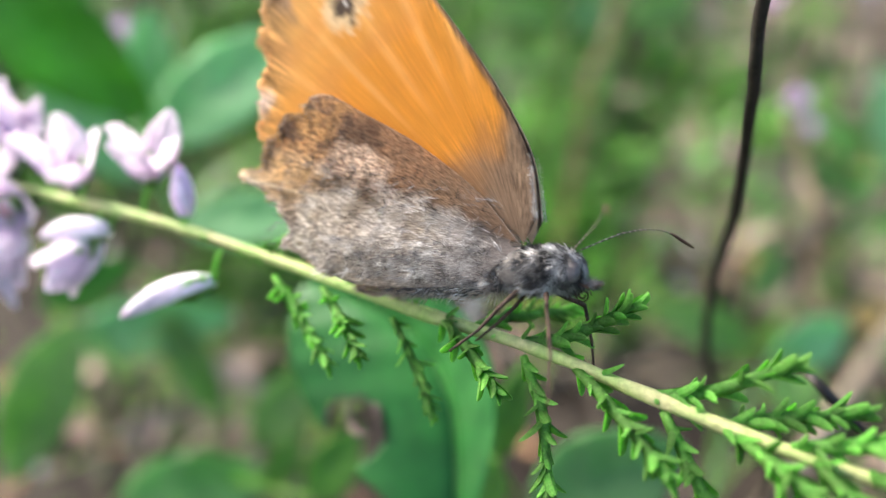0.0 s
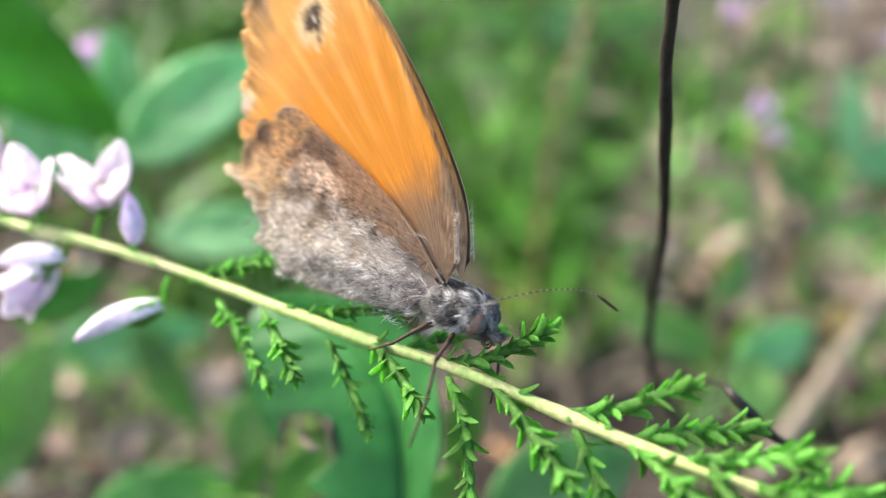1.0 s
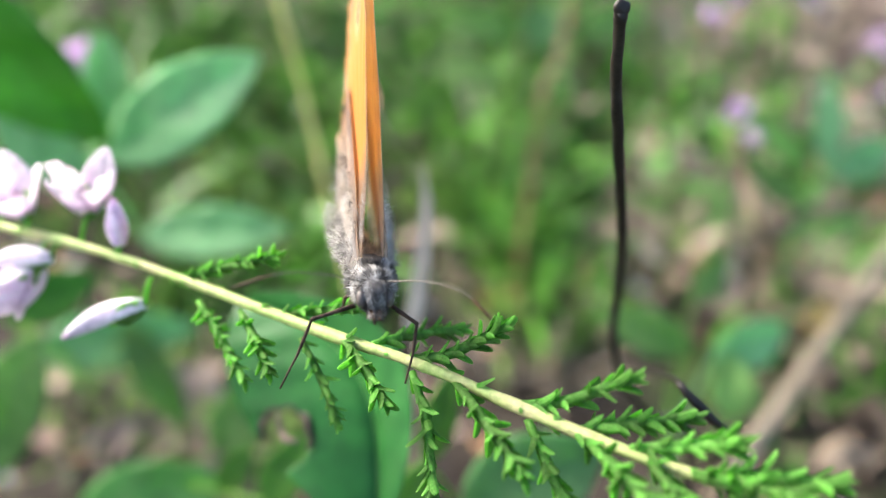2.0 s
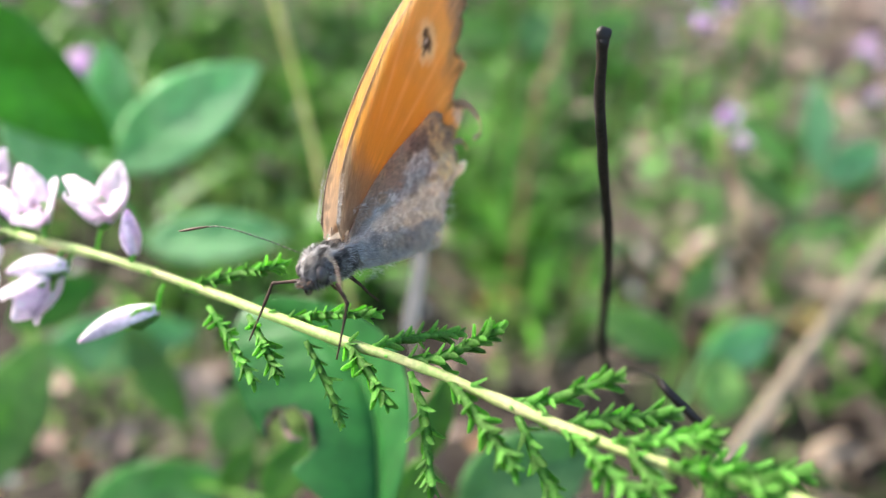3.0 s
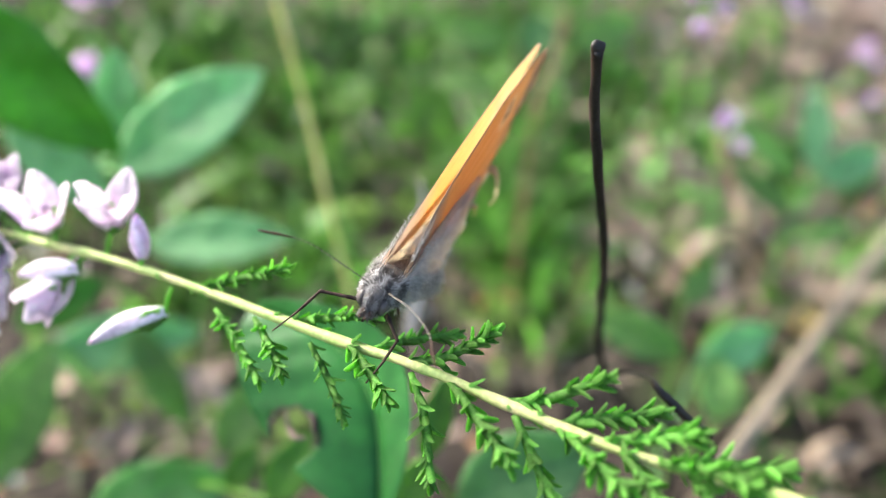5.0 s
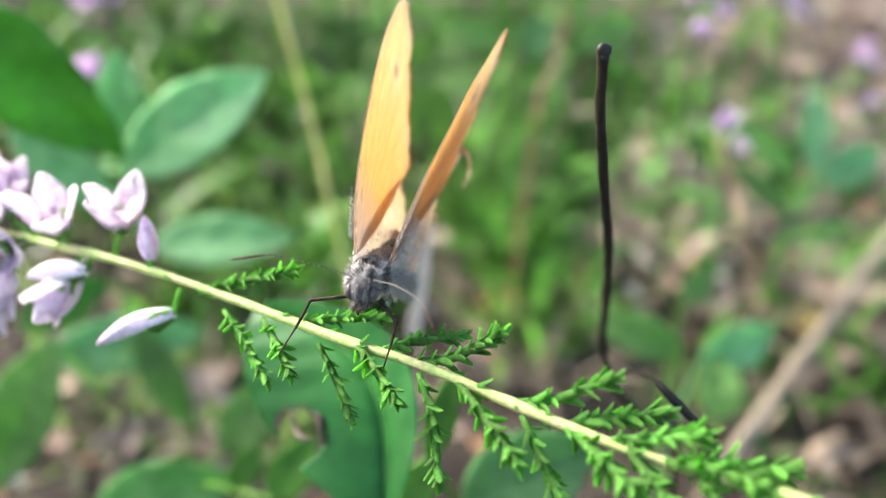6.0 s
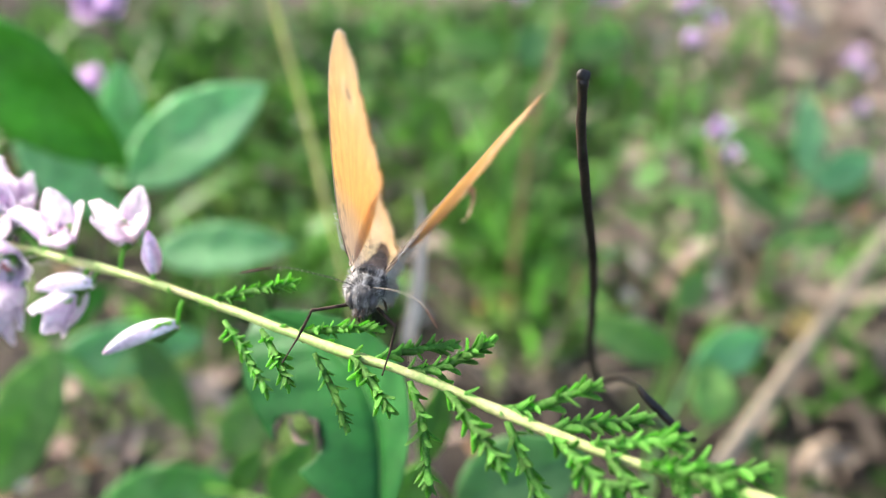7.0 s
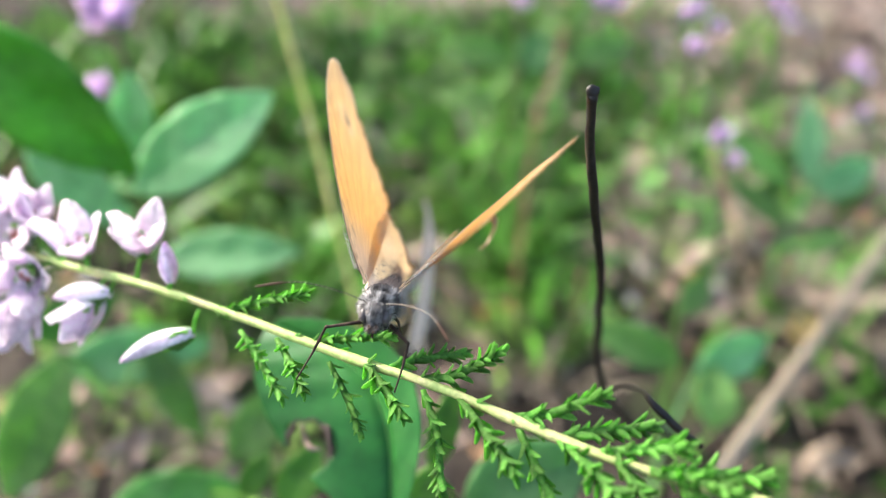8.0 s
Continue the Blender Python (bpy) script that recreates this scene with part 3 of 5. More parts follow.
def fore_under(x, z, u, v):
    n = noise.noise(Vector((x * 0.7, 3, z * 0.7)))
    n2 = noise.noise(Vector((x * 2.2, 5, z * 2.2)))
    r = math.hypot(x, z)
    c = mixc(ORANGE, PALE, soft(r + 1.5 * n, 8.5, 14.0))
    vein = abs(math.sin(u * 24 + 0.4)) ** 12
    c = mixc(c, (0.85, 0.46, 0.13), 0.6 * vein * soft(r, 5, 9))
    c = mixc(c, (0.55, 0.2, 0.025), 0.35 * soft(n, 0.05, 0.4) * soft(r, 6, 9))
    c = mixc(c, (0.21, 0.14, 0.09), 1 - soft(r + 0.9 * n + 0.5 * n2 - 2.6 * (1 - soft(u, 0.02, 0.16)), 2.4, 5.0))
    margin = soft(u, 0.36, 0.46) * (1 - 0.8 * soft(u, 0.56, 0.68)) * (1 - soft(u, 0.8, 0.88))
    c = mixc(c, (0.3, 0.22, 0.165), soft(v + 0.05 * n + 0.03 * n2, 0.84, 0.93) * margin * 0.9)
    d = (1 - v) / max(v, 0.1) * r
    front = 1 - soft(u, 0.34, 0.44)
    c = mixc(c, (0.16, 0.1, 0.06), (1 - soft(d + 0.25 * n2, 0.2, 0.85)) * front * 0.85)
    e = math.hypot(x + 9.4 + 0.2 * n2, (z - 7.3) * 0.85) + 0.28 * n2 + 0.15 * noise.noise(Vector((x * 4, 31, z * 4)))
    c = mixc(c, (0.8, 0.66, 0.42), (1 - soft(e, 0.7, 1.15)) * 0.8)
    c = mixc(c, (0.78, 0.7, 0.68), (1 - soft(math.hypot(x + 12.2, z - 2.9) + 0.3 * n2, 0.3, 0.8)) * 0.8)
    c = mixc(c, DARK, 1 - soft(e, 0.42, 0.66))
    c = mixc(c, (0.85, 0.82, 0.78), 1 - soft(math.hypot(x + 9.35, z - 7.35), 0.06, 0.14))
    return (*c, 0.12 + 0.6 * max(1 - soft(r, 2, 6), soft(v, 0.85, 0.95)))


def fore_upper(x, z, u, v):
    n = noise.noise(Vector((x * 0.7, 8, z * 0.7)))
    n2 = noise.noise(Vector((x * 2.4, 9, z * 2.4)))
    r = math.hypot(x, z)
    c = mixc((0.98, 0.66, 0.23), (0.99, 0.75, 0.36), soft(r + 2 * n, 4, 12))
    vein = abs(math.sin(u * 24 + 0.4)) ** 20
    c = mixc(c, (0.72, 0.3, 0.05), 0.3 * vein)
    lower = soft(u, 0.42, 0.5)
    c = mixc(c, (0.5, 0.3, 0.14), soft(v + 0.03 * n + 0.02 * n2, 0.955, 0.99) * lower * 0.7)
    c = mixc(c, (0.88, 0.66, 0.5), (1 - soft(r + n, 1.0, 4.5)) * 0.8)
    # dark line inside a pale rim along the front edge
    d = (1 - v) / max(v, 0.1) * r
    c = mixc(c, (0.03, 0.02, 0.015), soft(d, 0.04, 0.14) * (1 - soft(d, 0.42, 0.7)) * (1 - soft(u, 0.14, 0.27)))
    c = mixc(c, (0.85, 0.72, 0.6), (1 - soft(d, 0.06, 0.14)) * (1 - lower))
    c = mixc(c, (0.2, 0.12, 0.06), (1 - soft(u, 0.1, 0.3)) * soft(n2, 0.15, 0.4) * 0.6)
    e = math.hypot(x + 9.4, z - 7.3)
    c = mixc(c, (0.35, 0.17, 0.06), 0.6 * (1 - soft(e, 0.3, 0.5)))
    return (*c, 0.3)


def hind_under(x, z, u, v):
    n = noise.noise(Vector((x * 0.55, 13, z * 0.55)))
    n2 = noise.noise(Vector((x * 1.3, 17, z * 1.3)))
    n3 = noise.noise(Vector((x * 3.4, 23, z * 3.4)))
    r = math.hypot(x, z)
    a = math.atan2(z, -x)
    c = mixc((0.15, 0.125, 0.11), (0.42, 0.385, 0.355), soft(r + 1.0 * n2, 1.0, 3.0))
    c = mixc(c, (0.27, 0.215, 0.175), soft(n + 0.4 * n2, -0.05, 0.35) * 0.6)
    # brown field along the front edge, ending in a pale patch between dark ones
    upper = soft(a + 0.16 * n2 + 0.06 * n3, 0.1, 0.27)
    c = mixc(c, (0.24, 0.125, 0.06), upper * 0.9)
    inner = soft(r + 0.9 * n2 + 0.3 * n3, 6.3, 6.9) * (1 - soft(r + 0.9 * n2 + 0.3 * n3, 8.1, 8.5))
    c = mixc(c, (0.06, 0.035, 0.022), inner * soft(a + 0.1 * n2, 0.0, 0.12) * 0.85)
    c = mixc(c, (0.72, 0.56, 0.44), (1 - soft(math.hypot((x + 7.0) * 0.7, z - 1.5) + 0.45 * n2 + 0.25 * n3, 0.5, 0.9)) * 0.95)
    # outer field: rusty tan with dark smudges, greyer towards the lower corner
    out = soft(r + 0.8 * n2 + 0.25 * n3, 8.2, 8.9) * soft(a + 0.08 * n2, -0.12, 0.04)
    c = mixc(c, (0.52, 0.29, 0.1), out * 0.85)
    c = mixc(c, (0.13, 0.08, 0.05), out * soft(n2 + 0.5 * n3, 0.12, 0.4) * 0.9)
    c = mixc(c, (0.2, 0.16, 0.13), soft(v + 0.04 * n3, 0.93, 0.99) * 0.6)
    c = mixc(c, (0.09, 0.075, 0.065), soft(n3 + 0.3 * n2, 0.25, 0.5) * 0.6 * (1 - upper))
    c = mixc(c, (0.8, 0.64, 0.42), soft(r, 11.2, 12.2) * 0.8)
    vein = abs(math.sin(u * 21)) ** 26
    c = mixc(c, (0.7, 0.6, 0.48), 0.7 * vein * soft(v, 0.55, 0.75) * soft(u, 0.36, 0.42) * (1 - soft(u, 0.6, 0.68)))
    # paler towards the lower edge and the body
    pale = 1 + 1.0 * (1 - soft(a + 0.2 * n2, -0.15, 0.12))
    return (*(k * pale * w for k, w in zip((0.8, 0.85, 0.91), c)), 1.0)


def hind_under_left_lit(x, z, u, v):
    """The left hindwing's underside, sky light painted in as paler grey, with dark mottles."""
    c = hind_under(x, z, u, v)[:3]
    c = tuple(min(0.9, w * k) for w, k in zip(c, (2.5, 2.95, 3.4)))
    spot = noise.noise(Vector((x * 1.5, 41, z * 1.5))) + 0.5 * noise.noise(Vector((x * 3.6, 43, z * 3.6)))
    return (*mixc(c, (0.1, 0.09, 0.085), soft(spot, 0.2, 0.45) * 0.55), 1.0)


def hind_upper(x, z, u, v):
    r = math.hypot(x, z)
    c = mixc((0.88, 0.68, 0.54), (0.98, 0.64, 0.22), soft(r, 1.4, 3.8))
    c = mixc(c, (0.4, 0.25, 0.14), soft(v, 0.93, 0.99) * 0.6)
    return (*c, 0.4)


FORE = [(0.25, 1.0), (-0.6, 3.1), (-2.1, 4.9), (-3.9, 6.6), (-6.0, 8.3), (-7.5, 9.25), (-9.1, 10.15), (-11.0, 10.85), (-12.6, 10.85), (-13.4, 10.1), (-13.8, 9.0), (-13.5, 7.8), (-12.8, 6.7), (-13.0, 5.4), (-12.0, 4.2), (-12.5, 2.9), (-11.3, 1.5), (-9.2, 0.9), (-6.0, 0.3), (-2.0, 0.0)]
HIND = [(-0.9, 0.7), (-2.3, 1.6), (-4.8, 2.65), (-7.2, 3.3), (-9.2, 3.75), (-10.3, 3.1), (-11.0, 2.1), (-11.3, 1.1), (-11.4, 0.35), (-12.3, -0.1), (-11.1, -0.4), (-10.0, -1.0), (-9.3, -1.9), (-8.8, -2.5), (-7.5, -2.8), (-6.0, -2.95), (-4.3, -2.65), (-2.7, -2.2), (-1.2, -1.7)]


def wing(name, points, under, upper, side, out, parent, seed, first, last, material, belly=0.0, bow=0.0):
    """One wing, its root at the origin and its plane upright; side is -1 for the right wing. The underside faces outwards."""
    nu, nv = 150, 44
    rim = wing_outline(points, nu, 0.42, seed, first, last)
    bm = bmesh.new()
    uvl, col = bm.loops.layers.uv.new("uv"), bm.verts.layers.float_color.new("tone")
    where, sheets = {}, []
    for face, paint in ((1, under), (-1, upper)):
        grid = []
        for i in range(nu + 1):
            u = i / nu
            row = []
            for j in range(nv + 1):
                v = (j / nv) ** 0.8
                p = rim[i] * (0.04 + 0.96 * v)
                fold = 0.03 * math.sin(u * 52) * v * (1 - 0.3 * v) + 0.16 * v * v * (noise.noise(Vector((u * 4, v * 3, seed))) - 0.1)
                y = side * (out + fold * 0.6 + face * 0.03 * (1.15 - v) + belly * math.sin(math.pi * v * 0.7) * soft(-p.z, -2.0, 1.6))
                behind = -0.62 * p.x - 0.784 * (p.z - 1)
                y -= side * bow * math.sin(math.pi * max(0, min(1.2, (behind + 1.8) / 5.8))) * soft(p.length, 1.0, 4.0)
                vert = bm.verts.new((p.x, y, p.z))
                vert[col] = paint(p.x, p.z, u, v)
                where[vert] = (u, v)
                row.append(vert)
            grid.append(row)
        sheets.append(grid)
    a, b = sheets
    for i in range(nu):
        for j in range(nv):
            bm.faces.new((a[i][j], a[i + 1][j], a[i + 1][j + 1], a[i][j + 1]))
            bm.faces.new((b[i][j], b[i][j + 1], b[i + 1][j + 1], b[i + 1][j]))
        bm.faces.new((a[i][nv], a[i + 1][nv], b[i + 1][nv], b[i][nv]))
    for g in (0, nu):
        for j in range(nv):
            bm.faces.new((a[g][j], a[g][j + 1], b[g][j + 1], b[g][j]))
    for f in bm.faces:
        for lp in f.loops:
            lp[uvl].uv = where[lp.vert]
    made = part(name, bm, material, parent)
    # frayed fringe of fine scales along the outer margin
    bm = bmesh.new()
    keys = [k for k in range(nu) if first < k / nu < last]
    for k in keys:
        p = Vector((rim[k].x, side * out, rim[k].z))
        lo = upper(rim[k].x * 0.9, rim[k].z * 0.9, k / nu, 0.9)[:3]
        hi = under(rim[k].x * 0.97, rim[k].z * 0.97, k / nu, 0.97)[:3]
        furry(bm, ((p * 0.985, (0.16, 0.03, 0.16), 13),), 100 + k, 0.2, p.normalized() * 3 + Vector((-0.6, 0, -0.3)), hi, mixc(lo, hi, 0.5))
    part("fringe", bm, M_HAIR, made)
    return made


def furry(bm, spots, seed, length, lay, lo, hi, fine=0.024, mean=0.45, rise=(0.15, 0.5), streak=0.0):
    """Fine hairs: spots are (centre, radii, count); lay is the way in which they lean, rise how far they stand up, streak the depth of dark bands along the body."""
    r = random.Random(seed)
    col = bm.verts.layers.float_color.get("tone") or bm.verts.layers.float_color.new("tone")
    for centre, radii, count in spots:
        c = Vector(centre)
        for _ in range(count):
            d = Vector((r.gauss(0, 1), r.gauss(0, 1), r.gauss(0, 1))).normalized()
            p = c + Vector((d.x * radii[0], d.y * radii[1], d.z * radii[2])) * 0.95
            flow = Vector(lay) - d * d.dot(Vector(lay))
            swirl = noise.noise_vector(p * 1.3) * 0.7
            way = (d * r.uniform(*rise) + flow + swirl + Vector((r.gauss(0, 0.16), r.gauss(0, 0.16), r.gauss(0, 0.16)))).normalized()
            ln, w = length * r.uniform(0.5, 1.25), fine * r.uniform(0.6, 1.4)
            s = way.cross(Vector((r.gauss(0, 1), r.gauss(0, 1), r.gauss(0, 1)))).normalized() * w
            t2 = way.cross(s)
            bend = Vector((r.gauss(0, 0.1), r.gauss(0, 0.1), -0.12)) * ln
            tone = mixc(lo, hi, max(0.0, min(1.0, mean + streak * math.cos(11.5 * (p.y + 0.12 * noise.noise(p * 1.5))) + 1.2 * noise.noise(p * 2.2) + r.uniform(-0.3, 0.3))) ** 1.3)
            root = [bm.verts.new(p + s), bm.verts.new(p - s * 0.5 + t2 * 0.8), bm.verts.new(p - s * 0.5 - t2 * 0.8)]
            mid = [bm.verts.new(p + way * ln * 0.55 + bend * 0.4 + (q.co - p) * 0.7) for q in root]
            end = bm.verts.new(p + way * ln + bend)
            for q in (*root, *mid, end):
                q[col] = (*tone, 1)
            for k in range(3):
                m = (k + 1) % 3
                bm.faces.new((root[k], root[m], mid[m], mid[k]))
                bm.faces.new((mid[k], mid[m], end))


def antenna(parent, line, name="antenna"):
    bm = bmesh.new()
    col = bm.verts.layers.float_color.new("tone")
    pts = smooth_line(line, 66)
    rings = tube(bm, pts, lambda u: 0.025 if u < 0.74 else 0.025 + 0.042 * math.sin(math.pi * min(1, (u - 0.74) / 0.26) * 0.93) ** 0.8, 7)
    for k, ring in enumerate(rings):
        tone = (0.07, 0.03, 0.016) if k > 48 else ((0.36, 0.32, 0.28) if k % 3 == 0 else (0.06, 0.045, 0.035))
        for v in ring:
            v[col] = (*tone, 1)
    part(name, bm, M_RINGS, parent, "thin ringed antenna with a rusty club")


def leg(parent, points):
    """A jointed leg: straight pieces with small rounded knees."""
    p = [Vector(q) for q in points]
    line = [p[0]]
    for a, b, c in zip(p, p[1:], p[2:]):
        line += [b.lerp(a, 0.12), b, b.lerp(c, 0.1)]
    line.append(p[-1])
    bm = bmesh.new()
    tube(bm, smooth_line(line, 36), lambda u: 0.095 - 0.052 * u + 0.012 * math.sin(40 * u) * (1 - u), 7, 0.3)
    part("leg", bm, M_LEG, parent)


def build_butterfly():
    b = thing("butterfly", (0, 0, 0), "worn orange and grey heath butterfly perched on heather", "butterfly")
    bm = bmesh.new()
    blob(bm, (0.15, 0, -0.55), (1.5, 1.0, 0.85), None, 0.1)
    thorax = part("thorax", bm, M_BODY, b)
    bm = bmesh.new()
    furry(bm, (((0.15, 0, -0.55), (1.5, 1.02, 0.87), 5200), ((1.0, 0, -0.35), (0.9, 0.92, 0.78), 3000)), 3, 0.36, (-0.9, 0, -0.3), (0.03, 0.027, 0.026), (0.88, 0.87, 0.87), 0.013, 0.52, (0.05, 0.3), 0.42)
    furry(bm, (((-0.5, 0, -0.3), (0.9, 0.6, 0.45), 900),), 4, 0.5, (-1.0, 0, 0.2), (0.45, 0.38, 0.34), (0.92, 0.84, 0.77), 0.014)
    furry(bm, (((-1.7, 0, -0.9), (1.1, 0.6, 0.5), 900),), 6, 0.7, (-1.0, 0, 0.3), (0.55, 0.46, 0.4), (0.92, 0.84, 0.76), 0.02)
    part("fur", bm, M_HAIR, thorax, "long grey and tan hair")
    bm = bmesh.new()
    tube(bm, [Vector((-0.9 - 0.11 * k, 0, -0.95 - 0.014 * k)) for k in range(45)], lambda u: 0.52 * max(0.05, math.sin(math.pi * (0.2 + 0.79 * u))) ** 0.6 * (1 + 0.05 * math.sin(u * 44)), 16, 0.1)
    abdomen = part("abdomen", bm, M_BODY, b)
    bm = bmesh.new()
    furry(bm, tuple(((-1.6 - 0.85 * k, 0, -1.03 - 0.11 * k), (0.7, 0.5 - 0.06 * k, 0.5 - 0.06 * k), 420) for k in range(6)), 5, 0.5, (-1.2, 0, 0.1), (0.5, 0.38, 0.3), (0.93, 0.82, 0.7), 0.016)
    part("fur", bm, M_HAIR, abdomen, "soft tan hair")
    bm = bmesh.new()
    blob(bm, (1.5, 0, -0.5), (0.68, 0.8, 0.72), None, 0.07)
    head = part("head", bm, M_BODY, b)
    bm = bmesh.new()
    furry(bm, (((1.5, 0, -0.5), (0.7, 0.8, 0.73), 3000),), 9, 0.28, (0.35, 0, -0.6), (0.025, 0.021, 0.02), (0.85, 0.83, 0.82), 0.013, 0.44, (0.05, 0.28), -0.32)
    part("fur", bm, M_HAIR, head, "short grey hair")
    for s in (-1, 1):
        bm = bmesh.new()
        blob(bm, (1.8, 0.53 * s, -0.5), (0.32, 0.24, 0.38))
        part("eye", bm, M_EYE, head, "dark rounded compound eye")
        bm = bmesh.new()
        tube(bm, smooth_line([(2.0, 0.16 * s, -0.88), (2.4, 0.15 * s, -0.96), (2.75, 0.11 * s, -0.88)], 8), lambda u: 0.13 * (1 - 0.55 * u), 8)
        palp = part("palp", bm, M_PALP, head, "rusty brown palp")
        bm = bmesh.new()
        furry(bm, (((2.3, 0.15 * s, -0.9), (0.4, 0.13, 0.14), 170),), 41 + s, 0.3, (1.0, 0, 0.1), (0.02, 0.015, 0.012), (0.5, 0.46, 0.44), 0.016)
        part("fur", bm, M_HAIR, palp)
    bm = bmesh.new()
    coil = [(2.1 + 0.3 * (1 - k / 40) * math.cos(0.42 * k), 0.0, -1.3 + 0.3 * (1 - k / 40) * math.sin(0.42 * k)) for k in range(32)]
    tube(bm, [Vector(p) for p in coil], 0.035, 6)
    part("proboscis", bm, M_LEG, head, "coiled dark tongue")
    antenna(head, [(1.8, -0.5, 0.25), (2.9, -1.8, 1.15), (3.5, -3.5, 1.6), (4.0, -5.3, 1.3)])
    antenna(head, [(1.8, 0.55, 0.25), (3.1, 1.8, 0.95), (4.2, 3.0, 1.1), (5.2, 3.9, 0.55)])
    leg(b, [(1.0, -0.7, -1.3), (1.55, -2.45, -1.6), (1.9, -3.0, -3.0), (2.1, -3.7, -4.5)])
    leg(b, [(1.0, 0.7, -1.3), (1.75, 1.75, -1.75), (2.1, 1.6, -3.0), (2.3, 1.35, -4.3)])
    leg(b, [(0.0, -0.6, -1.2), (-0.6, -1.0, -1.9), (-1.3, -1.0, -2.7), (-2.3, -1.1, -3.5)])
    leg(b, [(0.0, 0.6, -1.2), (-0.6, 0.9, -1.9), (-1.3, 0.9, -2.6), (-2.1, 0.9, -3.3)])
    wings = []
    for s, word in ((-1, "right"), (1, "left")):
        f = wing("forewing", FORE, fore_under, fore_upper, s, 0.04, b, 2.0 + s, 0.42, 0.87, M_WING, 0.0, 0.07)
        bm = bmesh.new()
        edge = smooth_line([(x, s * 0.12, z) for x, z in FORE[:3]], 60)[:30]
        furry(bm, tuple((p, (0.08, 0.06, 0.1), 12 - k // 3) for k, p in enumerate(edge)), 80 + s, 0.17, (0.1, 0.6 * s, 0.9), (0.5, 0.48, 0.46), (0.92, 0.91, 0.9), 0.008)
        part("fur", bm, M_HAIR, f, "white hair along the front edge")
        h = wing("hindwing", HIND, hind_under if s < 0 else hind_under_left_lit, hind_upper, s, 0.16, b, 6.0 + s, 0.25, 0.8, M_WING_HIND, 0.2)
        bm = bmesh.new()
        spots = tuple(((-0.9 - 0.62 * k, s * (0.35 + 0.04 * k), -0.9 - 0.13 * k), (0.5, 0.25, 0.75), 190) for k in range(11))
        # here and below, left hair is paler: sky light put into its colour
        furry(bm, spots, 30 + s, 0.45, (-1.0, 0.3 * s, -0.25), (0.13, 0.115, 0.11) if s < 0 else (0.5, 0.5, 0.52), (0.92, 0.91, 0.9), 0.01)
        for k in range(10):
            for z in (-1.9, -1.0, -0.1, 0.8):
                x = -1.4 - 0.9 * k
                y = 0.17 + 0.2 * math.sin(math.pi * 0.7 * min(1, math.hypot(x, z) / 11)) * soft(-z, -2.0, 1.6)
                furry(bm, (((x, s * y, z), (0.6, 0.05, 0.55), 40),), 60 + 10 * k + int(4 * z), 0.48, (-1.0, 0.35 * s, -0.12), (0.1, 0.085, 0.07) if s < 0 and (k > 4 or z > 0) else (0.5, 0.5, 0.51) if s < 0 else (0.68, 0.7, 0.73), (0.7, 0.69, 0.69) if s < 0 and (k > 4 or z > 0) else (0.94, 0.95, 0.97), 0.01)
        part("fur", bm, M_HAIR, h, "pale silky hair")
        tagged(f, "tattered orange forewing with a small eyespot")
        tagged(h, "worn grey-brown hindwing with a frayed margin")
        if s > 0:
            for wing_part, points, w in ((f, ((-11.7, 0.1, 3.6), (-12.5, 0.5, 3.3), (-12.9, 0.9, 2.5), (-12.6, 1.1, 1.8), (-11.9, 1.0, 1.6)), 0.26), (h, ((-10.9, 0.2, 1.6), (-11.7, 0.4, 1.5), (-12.1, 0.5, 0.9)), 0.22)):
                bm = bmesh.new()
                line = smooth_line(points, 14)
                rows = []
                for k, q in enumerate(line):
                    half = w * (1 - 0.6 * k / 14) * (1 + 0.4 * noise.noise(q * 2))
                    rows.append([bm.verts.new(q + Vector((0, d, e * half))) for d in (0.03, -0.03) for e in (1, -1)])
                for a0, a1 in zip(rows, rows[1:]):
                    for i, j in ((0, 1), (1, 3), (3, 2), (2, 0)):
                        bm.faces.new((a0[i], a0[j], a1[j], a1[i]))
                for end in (rows[0], rows[-1]):
                    bm.faces.new((end[0], end[1], end[3], end[2]))
                part("torn_shred", bm, M_SHRED, wing_part, "curled torn shred of the worn wing margin")
        wings.append((s, f, h))
    return b, wings


BUTTERFLY, WINGS = build_butterfly()
cam.data.dof.focus_object = BUTTERFLY


# ---- broad leaves round the sprig ----
def broad_leaf(parent, base, tip, width, face, material, lift=-3.0, cup=0.05, label="", name="leaf"):
    base, tip = Vector(base), Vector(tip)
    bm = bmesh.new()
    n = (tip - base).length
    sheet(bm, n, oval(width / 2, 0.9), lift, cup, 0.25, 16, 10, wave=0.04)
    for v in bm.verts:
        v.co.z -= 0.15 * math.exp(-(v.co.y / (0.035 * width)) ** 2)
        v.co.z += 0.02 * width * math.sin(v.co.x / n * 22 - abs(v.co.y) / width * 9) + 0.12 * abs(v.co.y)
    bmesh.ops.transform(bm, matrix=aim(base, tip, face), verts=bm.verts)
    joint = Vector(parent["joint"])
    tube(bm, smooth_line([joint, joint.lerp(base, 0.5) + Vector((0, 1.5, -1.0)), base, base.lerp(tip, 0.05)], 9), lambda u: 0.34 - 0.14 * u, 6)
    return part(name, bm, material, parent, label)


